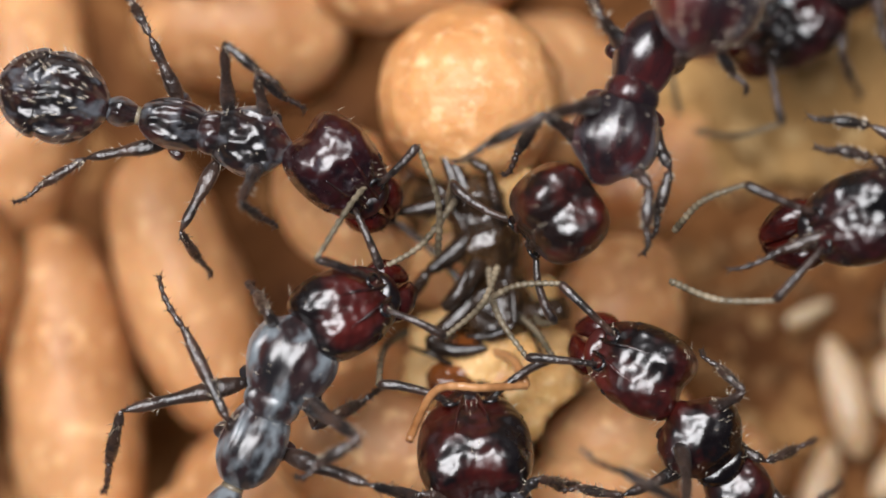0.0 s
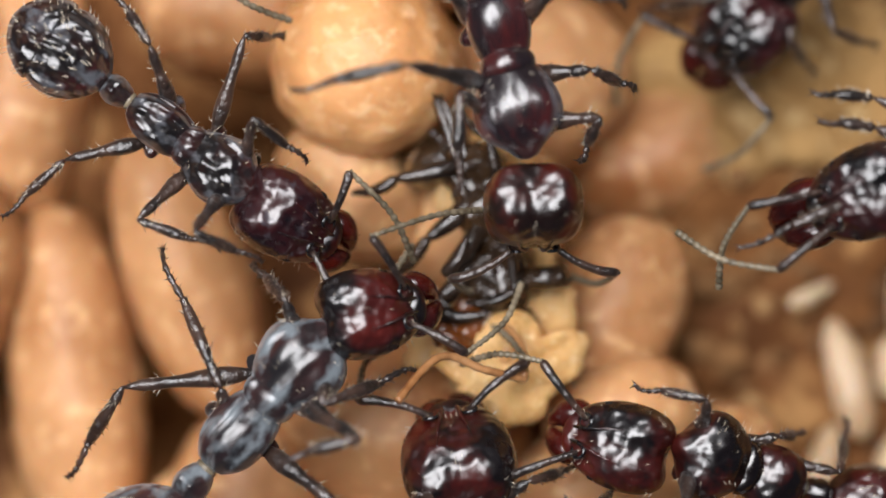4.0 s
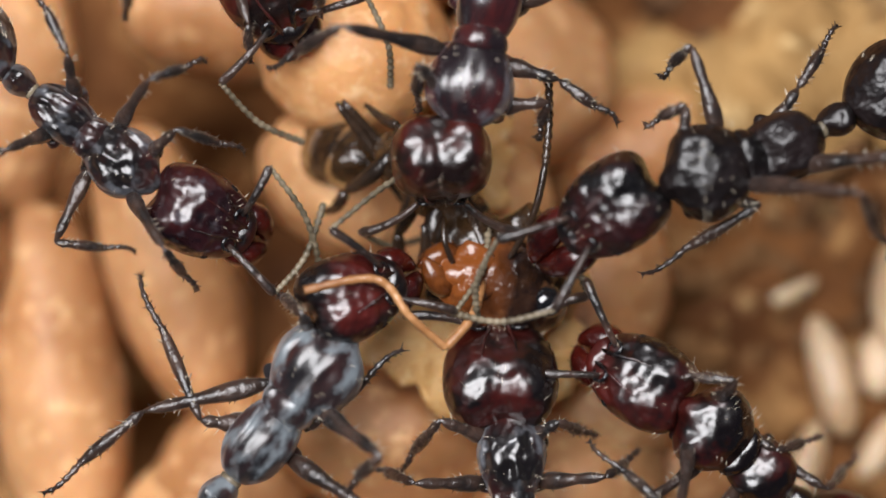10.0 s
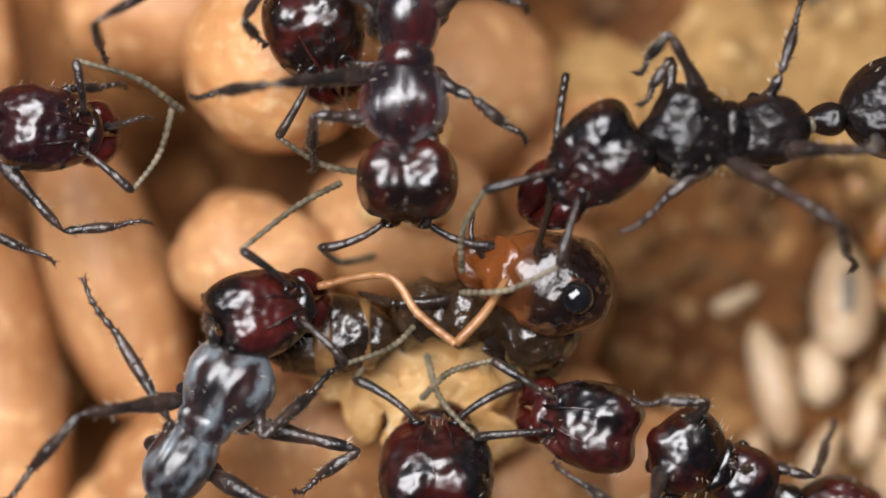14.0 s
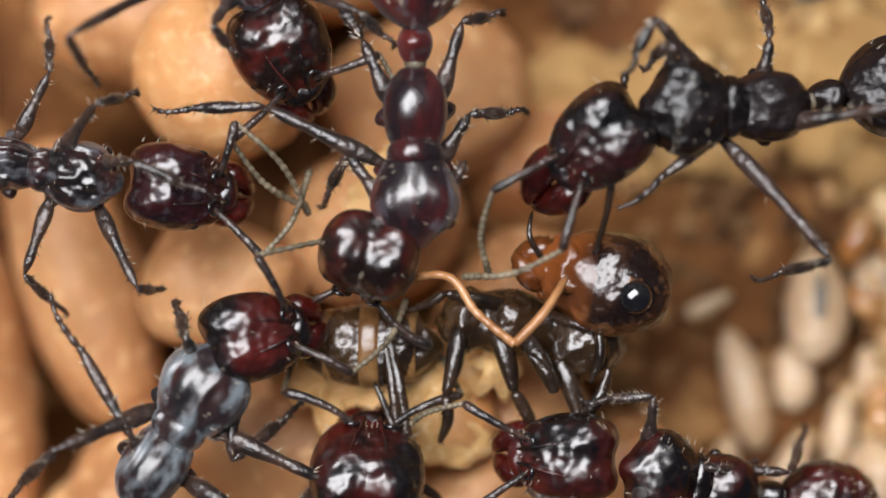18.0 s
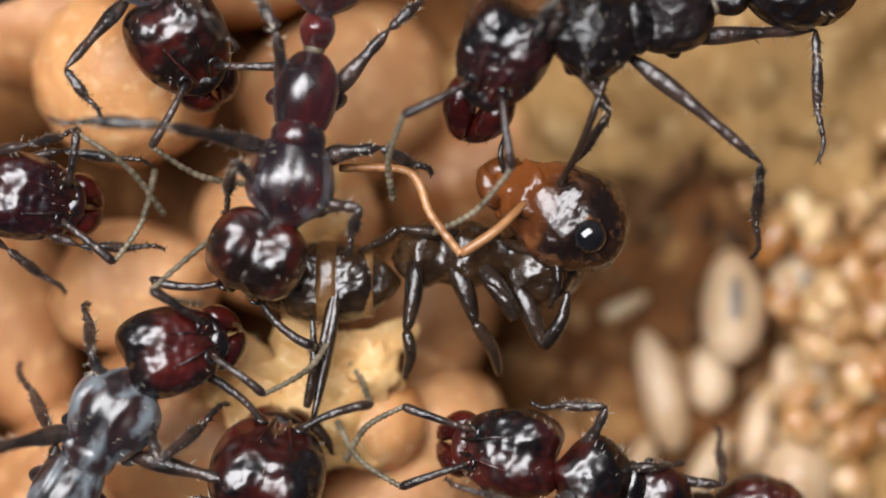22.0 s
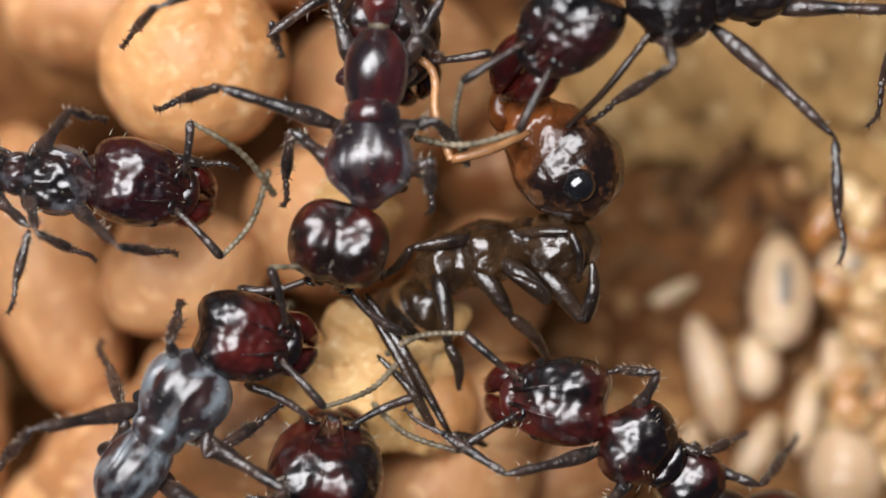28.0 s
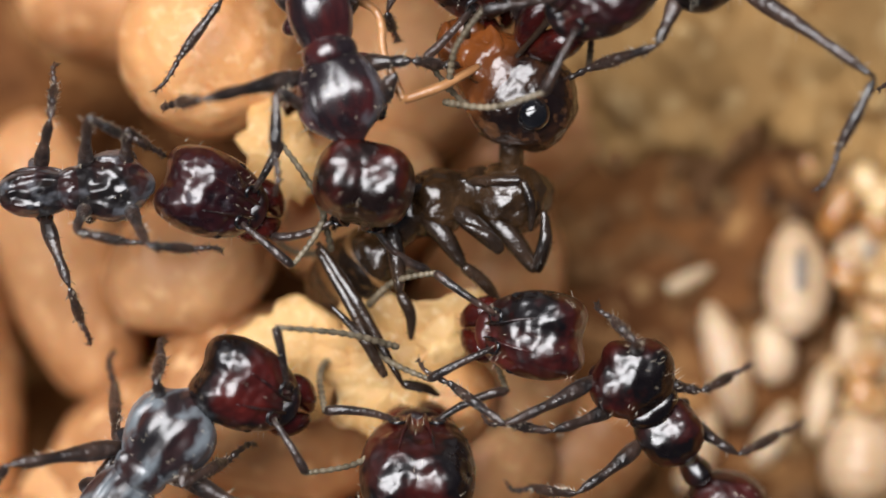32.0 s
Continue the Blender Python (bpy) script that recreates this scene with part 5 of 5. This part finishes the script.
    move_ant("f", [
        (0, 8.31, 1.28, 195, 6.77, 0.89, 195), (0.5, 8.31, 1.19, 195, 6.86, 0.69, 195), (1, 8.3, 1.19, 195, 6.85, 0.76, 195), (1.5, 8, 1.68, 192, 6.55, 1.29, 192),
        (2, 7.99, 1.88, 190, 6.54, 1.49, 192), (2.5, 8.08, 1.78, 190, 6.63, 1.35, 192), (3, 8.55, 1.2, 195, 7.1, 0.72, 200), (3.5, 8.46, 1.11, 195, 7.05, 0.63, 200),
        (4, 8.36, 1.51, 195, 6.86, 0.98, 200), (4.5, 6.29, 2.03, 193, 4.74, 1.6, 192), (6.5, 4.77, 1.45, 194, 3.03, 1.07, 190), (7, 5.2, 1.75, 194, 3.56, 1.17, 192),
        (7.5, 5.07, 1.51, 195, 3.33, 0.83, 205), (8, 4.8, 1.31, 197, 3.18, 0.69, 212), (8.5, 4.53, 1.51, 198, 2.84, 0.78, 214), (9, 4.43, 1.38, 200, 2.96, 0.61, 216),
        (9.5, 4.55, 1.5, 199, 2.95, 0.78, 216), (10, 4.51, 1.3, 198, 2.85, 0.67, 216), (10.5, 4.68, 1.73, 195, 2.89, 1.05, 218), (11, 5.25, 1.82, 193, 3.62, 1.16, 220),
        (11.5, 5.19, 1.88, 190, 3.45, 1.35, 220), (12, 4.86, 2.09, 187, 3.18, 1.92, 220), (12.5, 5.16, 2.18, 185, 3.27, 1.84, 220), (13, 5.08, 2.07, 183, 3.36, 1.64, 220),
        (13.5, 5.3, 2.11, 183, 3.51, 1.57, 220), (14, 5.31, 2.14, 182, 3.75, 1.71, 220), (14.5, 5.51, 2.33, 182, 3.72, 1.85, 220), (16.5, 6.07, 2.89, 181, 4.17, 2.21, 220),
        (17, 6, 2.71, 182, 4.31, 2.22, 222), (18, 5.84, 2.68, 181, 4.3, 2.1, 223), (18.5, 6.05, 2.79, 182, 4.37, 2.11, 225), (19, 6.13, 2.99, 184, 4.51, 2.34, 230),
        (20, 6.58, 3.07, 184, 4.98, 2.49, 233), (20.5, 6.19, 3.14, 185, 4.6, 2.46, 236), (21, 6.07, 3.23, 186, 4.6, 2.63, 240), (21.5, 6.06, 3.44, 186, 4.37, 2.96, 243),
        (22, 5.79, 4.01, 190, 4.24, 3.62, 245), (22.5, 6.01, 3.5, 184, 4.27, 3.02, 245), (23, 5.66, 3.72, 183, 4.23, 3.23, 245), (23.5, 5.75, 3.78, 184, 4.11, 3.25, 243),
        (24, 6.02, 4.09, 188, 4.47, 3.61, 242), (24.5, 6.29, 4.16, 186, 4.51, 3.63, 240), (25, 6.38, 4.28, 187, 4.59, 3.79, 238), (25.5, 6.14, 4.17, 187, 4.35, 3.69, 236),
        (26, 6.1, 4.35, 188, 4.46, 3.87, 232), (26.5, 6.02, 4.44, 188, 4.38, 3.91, 228), (28.5, 6.35, 4.26, 190, 4.46, 3.78, 225), (29, 6.38, 4.26, 190, 4.64, 3.78, 225),
        (30, 6.26, 3.95, 190, 4.71, 3.46, 220), (30.5, 6.25, 4.27, 190, 4.7, 3.79, 212), (31, 6.53, 4.5, 190, 4.89, 4.07, 212), (31.5, 6.37, 4.5, 190, 4.73, 4.11, 212),
        (32, 6.41, 4.64, 190, 4.67, 4.16, 215)], {0: [(4.5, 5.55, 0.91, 4.59, 0.05), (7, 5.34, 0.77, 4.27, 0.3), (9, 5.13, 0.68, 3.57, -0.38), (11, 5.77, 0.84, 3.83, -0.36), (13, 5.9, 1.81, 3.51, 0.09), (17, 6.53, 2.44, 4.73, 0.83), (19, 7.05, 2.36, 4.55, 1.07), (21, 6.59, 2.22, 5.88, 1.24), (23, 5.87, 2.63, 5.58, 1.7), (25, 5.87, 3.09, 4.84, 2.66), (26, 5.69, 2.97, 4.76, 2.29), (29, 6.24, 3.17, 5.15, 2.25), (30.5, 5.92, 2.84, 4.63, 1.87), (32, 5.6, 3.2, 4.3, 2.78)],
        1: [(4.5, 7.27, 0.91, 7.81, -0.14), (7, 6.2, 0.48, 6.61, -0.68), (9, 6.18, 0.49, 7.37, -0.38), (11, 6.53, 0.94, 7.54, -0.02), (13, 6.95, 0.47, 7.95, -0.25), (14.5, 7.43, 0.54, 8.33, -0.23), (17, 8.11, -0.09, 7.46, -0.27), (19, 8.1, 0.21, 7.33, -0.23), (20, 7.59, 0.37, 8.27, -0.02), (21, 7.31, 1.65, 8.22, 0.26), (22, 8.73, 1.77, 9.08, 0.19), (23, 9.08, 1.48, 9.14, -0.45), (25, 8.93, 1.8, 9.04, -0.42), (26, 8.84, 1.87, 9.05, -0.44), (29, 9.11, 1.92, 9.14, -0.28), (30.5, 9.08, 1.6, 9.11, -0.32), (32, 9.18, 2.63, 8.3, 0.73)],
        2: [(4.5, 8.04, 2.16, 8.78, 1.22), (9, 7.42, 1.44, 8.35, 1.37), (13, 7.72, 1.52, 8.54, 1.65), (17, 8.92, 2.59, 9.65, 3.6), (19, 9.25, 2.7, 10.04, 3.72), (21, 10.04, 3.9, 10.07, 1.67), (23, 10.32, 4.45, 10.16, 1.79), (25, 10.27, 3.8, 10.01, 2.02), (26, 10.18, 4.17, 10.03, 1.9), (29, 10.45, 4.12, 10.22, 2.35), (32, 10.28, 4.26, 9.96, 2.59)],
        3: [(4.5, 5.46, 2.73, 4.69, 2.39), (7, 4.1, 2.3, 3.59, 2.49), (9, 3.88, 2.21, 3.28, 2.06), (11, 4.33, 2.66, 3.93, 2.32), (13, 4.75, 3.25, 4.05, 2.28), (17, 5.96, 4.02, 5.6, 3.51), (19, 4.94, 3.61, 4.65, 3.23), (21, 5.16, 3.99, 5.05, 3.23), (23, 4.87, 4.54, 4.61, 3.94), (26, 5.11, 4.84, 4.67, 4.15), (32, 5.12, 4.93, 4.69, 4.44)],
        4: [(4.5, 5.46, 3.21, 4.88, 2.78), (7, 4.29, 2.49, 3.49, 2.59), (9, 3.98, 3.64, 3.86, 3.37), (11, 4.52, 3.71, 4.17, 2.81), (13, 4.66, 3.72, 4.34, 3.11), (17, 5.05, 4.12, 4.58, 3.31), (19, 5.04, 4.23, 4.51, 3.13), (21, 5.06, 4.18, 4.66, 3.53), (23, 4.68, 4.83, 4.41, 4.13), (26, 5.02, 5.03, 4.57, 4.44), (32, 5.02, 5.12, 4.59, 4.63)],
        5: [(4.5, 7.27, 3.11, 7.81, 4.15), (7, 5.63, 3.54, 5.59, 4.2), (9, 6.08, 2.88, 7.08, 4.15), (11, 6.82, 3.23, 7.54, 4.27), (13, 6.76, 2.96, 7.32, 4.38), (17, 7.3, 3.73, 7.6, 4.68), (19, 7.38, 4.04, 7.53, 4.89), (21, 7.34, 4.23, 7.39, 4.99), (23, 7.07, 4.83, 7.14, 5.6), (26, 7.41, 5.32, 7.49, 6), (32, 7.7, 5.4, 7.81, 6.19)]})
    move_ant("h", [
        (0, -4.9, 9.0, -60, -4.01, 7.5, -65), (5, -4.6, 8.0, -60, -3.7, 6.5, -65), (7, -4.36, 7.31, -60, -3.47, 5.83, -65), (8, -4.23, 6.72, -60, -3.44, 5.34, -65), (9, -4.38, 6.03, -60, -3.59, 4.65, -65),
        (9.5, -3.89, 5.92, -60, -3.11, 4.54, -65), (10, -3.8, 5.91, -60, -3.06, 4.53, -65), (11, -3.03, 5.7, -60, -2.34, 4.32, -68), (12, -2.95, 5.73, -62, -2.31, 4.35, -68),
        (13, -1.93, 5.32, -66, -1.33, 3.94, -70), (14, -1.7, 5.34, -64, -1.11, 3.93, -70), (14.5, -1.65, 5.34, -64, -1.11, 3.96, -70), (16.5, -1.25, 5.66, -64, -0.66, 4.23, -70),
        (17, -1.25, 5.57, -64, -0.69, 4.19, -70), (17.5, -1.43, 5.11, -64, -0.84, 3.73, -68), (18, -1.86, 5.09, -62, -1.17, 3.71, -64), (18.5, -1.84, 5.21, -60, -1.25, 3.88, -65),
        (19, -1.88, 5.24, -60, -1.17, 3.91, -62), (20, -2.07, 5.5, -60, -1.38, 4.2, -62), (21, -1.98, 5.19, -60, -1.32, 3.86, -60), (22, -2.1, 5.17, -58, -1.36, 3.89, -58),
        (22.5, -2.91, 5.39, -55, -2.12, 4.01, -52), (23, -3.76, 5.56, -50, -2.93, 4.28, -50), (24, -3.1, 5.41, -56, -2.51, 4.08, -55), (25, -1.75, 5.6, -70, -1.43, 4.22, -78),
        (26, -0.54, 5.58, -75, -0.25, 4.2, -80), (26.5, -0.52, 5.02, -72, -0.07, 3.64, -70), (28.5, 1.45, 5.24, -70, 1.85, 3.81, -68), (29, 1.63, 5.24, -68, 2.04, 3.81, -66),
        (30, 1.81, 5.51, -62, 2.35, 4.13, -62), (30.5, 1.8, 5.6, -60, 2.39, 4.17, -60), (31, 1.98, 5.98, -60, 2.58, 4.6, -60), (32, 1.76, 6.17, -60, 2.45, 4.69, -60)], {0: [(0, -2.88, 5.88, -2.53, 4.99), (9, -2.68, 4.5, -2.63, 4.14), (13, -0.34, 4.19, -0.85, 3.87), (17, 0.58, 4.29, 1.76, 4.07), (19, -0.18, 4.31, -0.18, 3.39), (21, -0.17, 4.41, 0.56, 4.19), (23, -1.45, 4.14, -1.24, 3.22), (26, 0.47, 3.67, 1.12, 3.53), (29, 2.61, 3.72, 2.92, 3.09), (32, 3.13, 4.06, 3.55, 3.54)],
        3: [(0, -5.22, 5.68, -4.82, 4.99), (9, -3.75, 4.01, -3.32, 3.44), (11, -3, 3.69, -3.55, 3.06), (13, -2.39, 4, -2.05, 3.57), (17, -2.06, 4.2, -1.82, 3.87), (19, -2.52, 3.92, -2.02, 3.19), (21, -2.61, 3.53, -1.48, 2), (23, -3.99, 3.26, -3.43, 2.42), (26, -0.8, 3.86, -0.47, 3.13), (29, -0.61, 3.92, -0.57, 3.49), (32, 0.98, 3.76, 1.16, 3.44)],
        4: [(0, -6.98, 6.17, -8.1, 5.78), (9, -5.31, 4.4, -5.66, 4.09), (17, -4.45, 3.71, -4.26, 2.98), (19, -4.87, 3.92, -4.41, 3.1), (21, -4.37, 4.31, -4.71, 4.09), (23, -4.77, 4.14, -5.12, 3.61), (26, -2.75, 3.86, -3.36, 3.13), (29, -2.47, 4.21, -3.35, 3.69), (30.5, -2.01, 4.07, -3.18, 2.56), (32, -2.29, 3.81, -3.36, 2.1)]})
    move_ant("i", [
        (0, 7.09, 5.26, 215, 6.06, 4.54, 215), (2, 7.17, 5.28, 215, 6.18, 4.51, 215), (3, 6.53, 5.39, 220, 5.54, 4.56, 220), (3.5, 6.01, 5.29, 220, 5.08, 4.37, 222),
        (4, 6.01, 5.1, 220, 5.13, 4.06, 225), (4.5, 6.42, 5.41, 215, 5.5, 4.38, 220), (6.5, 8.56, 7.99, 215, 7.53, 7.06, 215), (32, 10.75, 8.09, 215, 9.72, 7.16, 215)])
    walk(ANTS["e"]["gaster"], [(t, millimetres(x, y, h, 0, p, 0)) for t, x, y, h, p in
                               ((0, 1.0, 0.5, 0.5, 12), (2.5, 0.9, 0.4, 0.5, 12), (4, 0, 0, 0.1, 0), (32, 0, 0, 0.1, 0))])
    rows = [
        (0, 0.66, -0.79, -70, 0.65, -1.67, 200), (2, 0.53, -0.62, -70, 0.82, -1.47, 200), (4, 0.61, -0.54, -70, 0.7, -1.35, 190), (4.5, 0.51, -0.24, -70, 0.8, -1.28, 185),
        (6.5, 0.43, 0.26, -65, 0.97, -0.65, 175), (7, 0.43, 0.31, -65, 0.97, -0.59, 172), (8, 0.41, 0.41, -65, 0.88, -0.63, 172), (9, 0.46, 0.21, -60, 1, -0.63, 168),
        (10, 0.54, -0.01, -45, 1.08, -0.7, 163), (11, 1.73, -1.22, -12, 2.46, -0.91, 160), (12, 1.8, -1.35, -5, 2.1, -0.2, 162), (13, 2.55, -1.3, -4, 2.6, -0.36, 160),
        (14, 2.76, -1.34, -3, 2.95, -0.43, 165), (14.5, 2.71, -1.34, -4, 3, -0.34, 165), (16.5, 3.41, -1.37, -4, 3.45, -0.22, 165), (17, 3.51, -1.36, -4, 3.55, -0.3, 165),
        (17.5, 3.82, -1.32, -4, 3.86, -0.12, 165), (18, 4.09, -1.44, -4, 4.5, -0.33, 165), (18.5, 4.21, -1.37, -5, 4.3, -0.22, 165), (19, 4.21, -1.09, -5, 4.43, 0.09, 165),
        (20, 4.96, -1.25, -5, 5.25, -0.08, 162), (21, 5.17, -0.89, -5, 5.54, 0.31, 160), (22, 4.93, -0.11, 0, 5.36, 0.86, 152), (22.5, 4.41, -0.44, 2, 4.71, 0.85, 157),
        (23, 5.19, -0.37, 5, 5.43, 0.83, 157), (23.5, 5.04, -0.09, 7, 5.28, 1.15, 154), (24, 5.11, -0.12, 8, 5.25, 1.17, 152), (24.5, 4.44, -0.05, 10, 4.74, 1.29, 150),
        (25, 4.43, 0.35, 12, 4.43, 1.75, 148), (25.5, 3.99, 0.36, 14, 4.05, 1.89, 145), (26, 4.16, 0.35, 16, 4.18, 1.88, 142), (26.5, 3.84, 0.19, 16, 3.89, 1.77, 140),
        (28.5, 4.44, -0.01, 16, 4.48, 1.57, 132), (29, 4.42, 0.01, 16, 4.46, 1.54, 132), (30, 4.3, -0.02, 14, 4.29, 1.37, 133), (30.5, 3.84, 0.05, 16, 3.93, 1.64, 135),
        (31, 3.68, 0.36, 16, 3.87, 1.94, 135), (31.5, 3.52, 0.61, 16, 3.71, 2.38, 135), (32, 3.21, 0.64, 16, 3.26, 2.53, 138)]
    roots = [(r[0], millimetres(r[1], r[2], float(np.interp(r[0], (0, 8.5, 10.5), (-1.0, -0.9, 0.1))), 0, 0, r[3])) for r in rows]
    walk(PREY_ROOT, roots)
    walk(PREY_HEAD, [(r[0], m.inverted() @ millimetres(r[4], r[5], float(np.interp(r[0], (0, 8.5, 10.5), (-1.7, -1.7, 0.5))), float(np.interp(r[0], (0, 6, 9, 11.5), (40, 15, 15, 0))), float(np.interp(r[0], (0, 9, 11), (-48, -48, 0))), r[6])) for r, (_, m) in zip(rows, roots)])
    pivot = Vector((-2.4, 0.1, -0.1)) * MM
    walk(PREY_PARTS["gaster"], [(t, Matrix.Translation(pivot) @ pose(0, 0, 0, 0, p, h) @ Matrix.Translation(-pivot)) for t, p, h in
                                ((0, -75, 20), (9, -75, 20), (12, -10, 8), (17, -5, 4), (22, -3, 0), (24, -30, 15), (26, -48, 25), (32, -48, 25))])
    for leg, root in PREY_PARTS["fore"]:
        walk(leg, [(t, millimetres(*root, p, 0, 0)) for t, p in ((0, 0), (9, 0), (11, 62), (14.3, 62), (16.5, 8), (17, 0), (32, 0))])
    for leg, root in PREY_PARTS["hind"]:
        walk(leg, [(t, millimetres(*root, p, 0, h)) for t, h, p in ((0, 75, 0), (9, 75, 0), (11, 45, 62), (14.3, 12, 62), (16.5, 12, 8), (17, 12, 0), (19.5, -25, 0), (22, -25, 0), (24.5, 0, 0), (32, 0, 0))])
    for flake, rows in ((dragged_flake, ((0, 0.75, -1.5, -1.2, 2, 40), (5, 0.85, -1.0, -1.0, 2, 50), (8.3, 0.9, -0.6, -0.8, 2, 60), (9.6, 1.3, -1.2, -0.9, 8, 30), (11, 1.3, -1.85, -0.5, 8, 10), (32, 1.3, -1.85, -0.5, 8, 10))),
                        (back_flake, ((0, 0.5, 1.5, -1.3, 0, 60), (12, 0.5, 1.5, -1.3, 0, 60), (16, 0.6, 1.3, -1.2, 0, 70), (28.5, 0.75, 1.0, -0.9, 5, 80), (29.6, 0.5, 0.85, -0.5, 8, 60), (30.6, -0.1, 0.8, -0.4, 8, 70), (31.6, -0.75, 1.4, -0.5, 5, 105), (32, -0.9, 1.4, -0.5, 5, 108))),
                        (strip_flake, ((0, 0.9, -2.3, -1.0, 4, 40), (4, 1.0, -2.3, -1.0, 4, 40), (7.6, 1.2, -0.8, -0.6, 6, 50), (9, 1.42, -0.85, -0.2, 6, 65), (10.4, 1.65, -0.65, 0.1, 6, 65), (12, 1.5, -0.4, 0.1, 6, 85), (14, 1.75, -1.4, -0.1, 6, 80), (18, 2.62, -1.75, -0.2, 6, 80), (22, 2.0, -1.9, -0.3, 6, 85), (24, 1.85, -1.4, -0.3, 6, 85), (32, 2.0, -1.9, -0.4, 6, 75))),
                        (side_flake, ((0, 0.1, -1.4, -1.3, -6, 10), (8, 0.1, -1.3, -1.3, -6, 10), (11, -0.4, -2.1, -0.7, -6, -35), (32, -0.4, -2.1, -0.7, -6, -35))),
                        (lower_flake, ((0, 0.8, -2.15, -0.5, 4, 30), (4, 0.8, -2.15, -0.5, 4, 30), (6.5, 0.6, -1.3, -0.9, 4, 60), (8.5, 0.7, -1.3, -1.2, 4, 60), (11, 1.1, -2.75, -0.45, 4, -15), (32, 1.1, -2.75, -0.45, 4, -15)))):
        walk(flake, [(t, millimetres(x, y, z, tilt, 0, turn)) for t, x, y, z, tilt, turn in rows])
    walk(round_seed, [(t, millimetres(x, y, -1.8, 0, (x + 1.9) * 30, 0)) for t, x, y in [(0, 0.2, 3.17), (0.5, -0.2, 3.2), (1, -0.36, 3.18), (1.5, -0.41, 3.06), (2, 0.09, 3.02), (2.5, -0.1, 3.12), (3, -0.55, 3.08), (3.5, -1.25, 3.2), (4, -1.75, 3.4), (4.5, -1.82, 3.5), (6.5, -1.8, 3.6), (9.4, -1.65, 3.65), (12.6, -1.75, 3.55), (14.5, -1.95, 3.6), (17, -2.2, 3.55), (19.5, -2.45, 3.5), (23.5, -2.52, 3.42), (26.5, -2.42, 3.25), (29, -2.2, 3.5), (32, -2.2, 3.45)]])
    walk(small_seed, [(t, millimetres(x, y, -1.4, 0, (x - 0.7) * 40, 0)) for t, x, y in [(0, 0.7, -1.95), (6.6, 0.73, -1.8), (9, 0.8, -2.0), (11, 1.1, -2.5), (14, 1.3, -2.75), (18, 1.8, -2.85), (24, 2.13, -2.88), (32, 2.13, -2.95)]])
    walk(pointed_seed, [(t, millimetres(x, y, -2.75, roll, 0, turn)) for t, x, y, roll, turn in [(0, -1.95, 1.1, 0, -50), (4.5, -1.95, 1.1, 0, -50), (10.2, -1.95, 1.15, 0, -50), (11.4, -2.0, 0.85, 15, -42), (12.5, -2.1, 0.5, 30, -30), (14, -2.3, -0.05, 50, -15), (17.5, -2.4, -0.4, 65, -5), (28.5, -2.45, -0.4, 65, 0), (32, -2.65, -0.6, 65, 0)]])


motions()
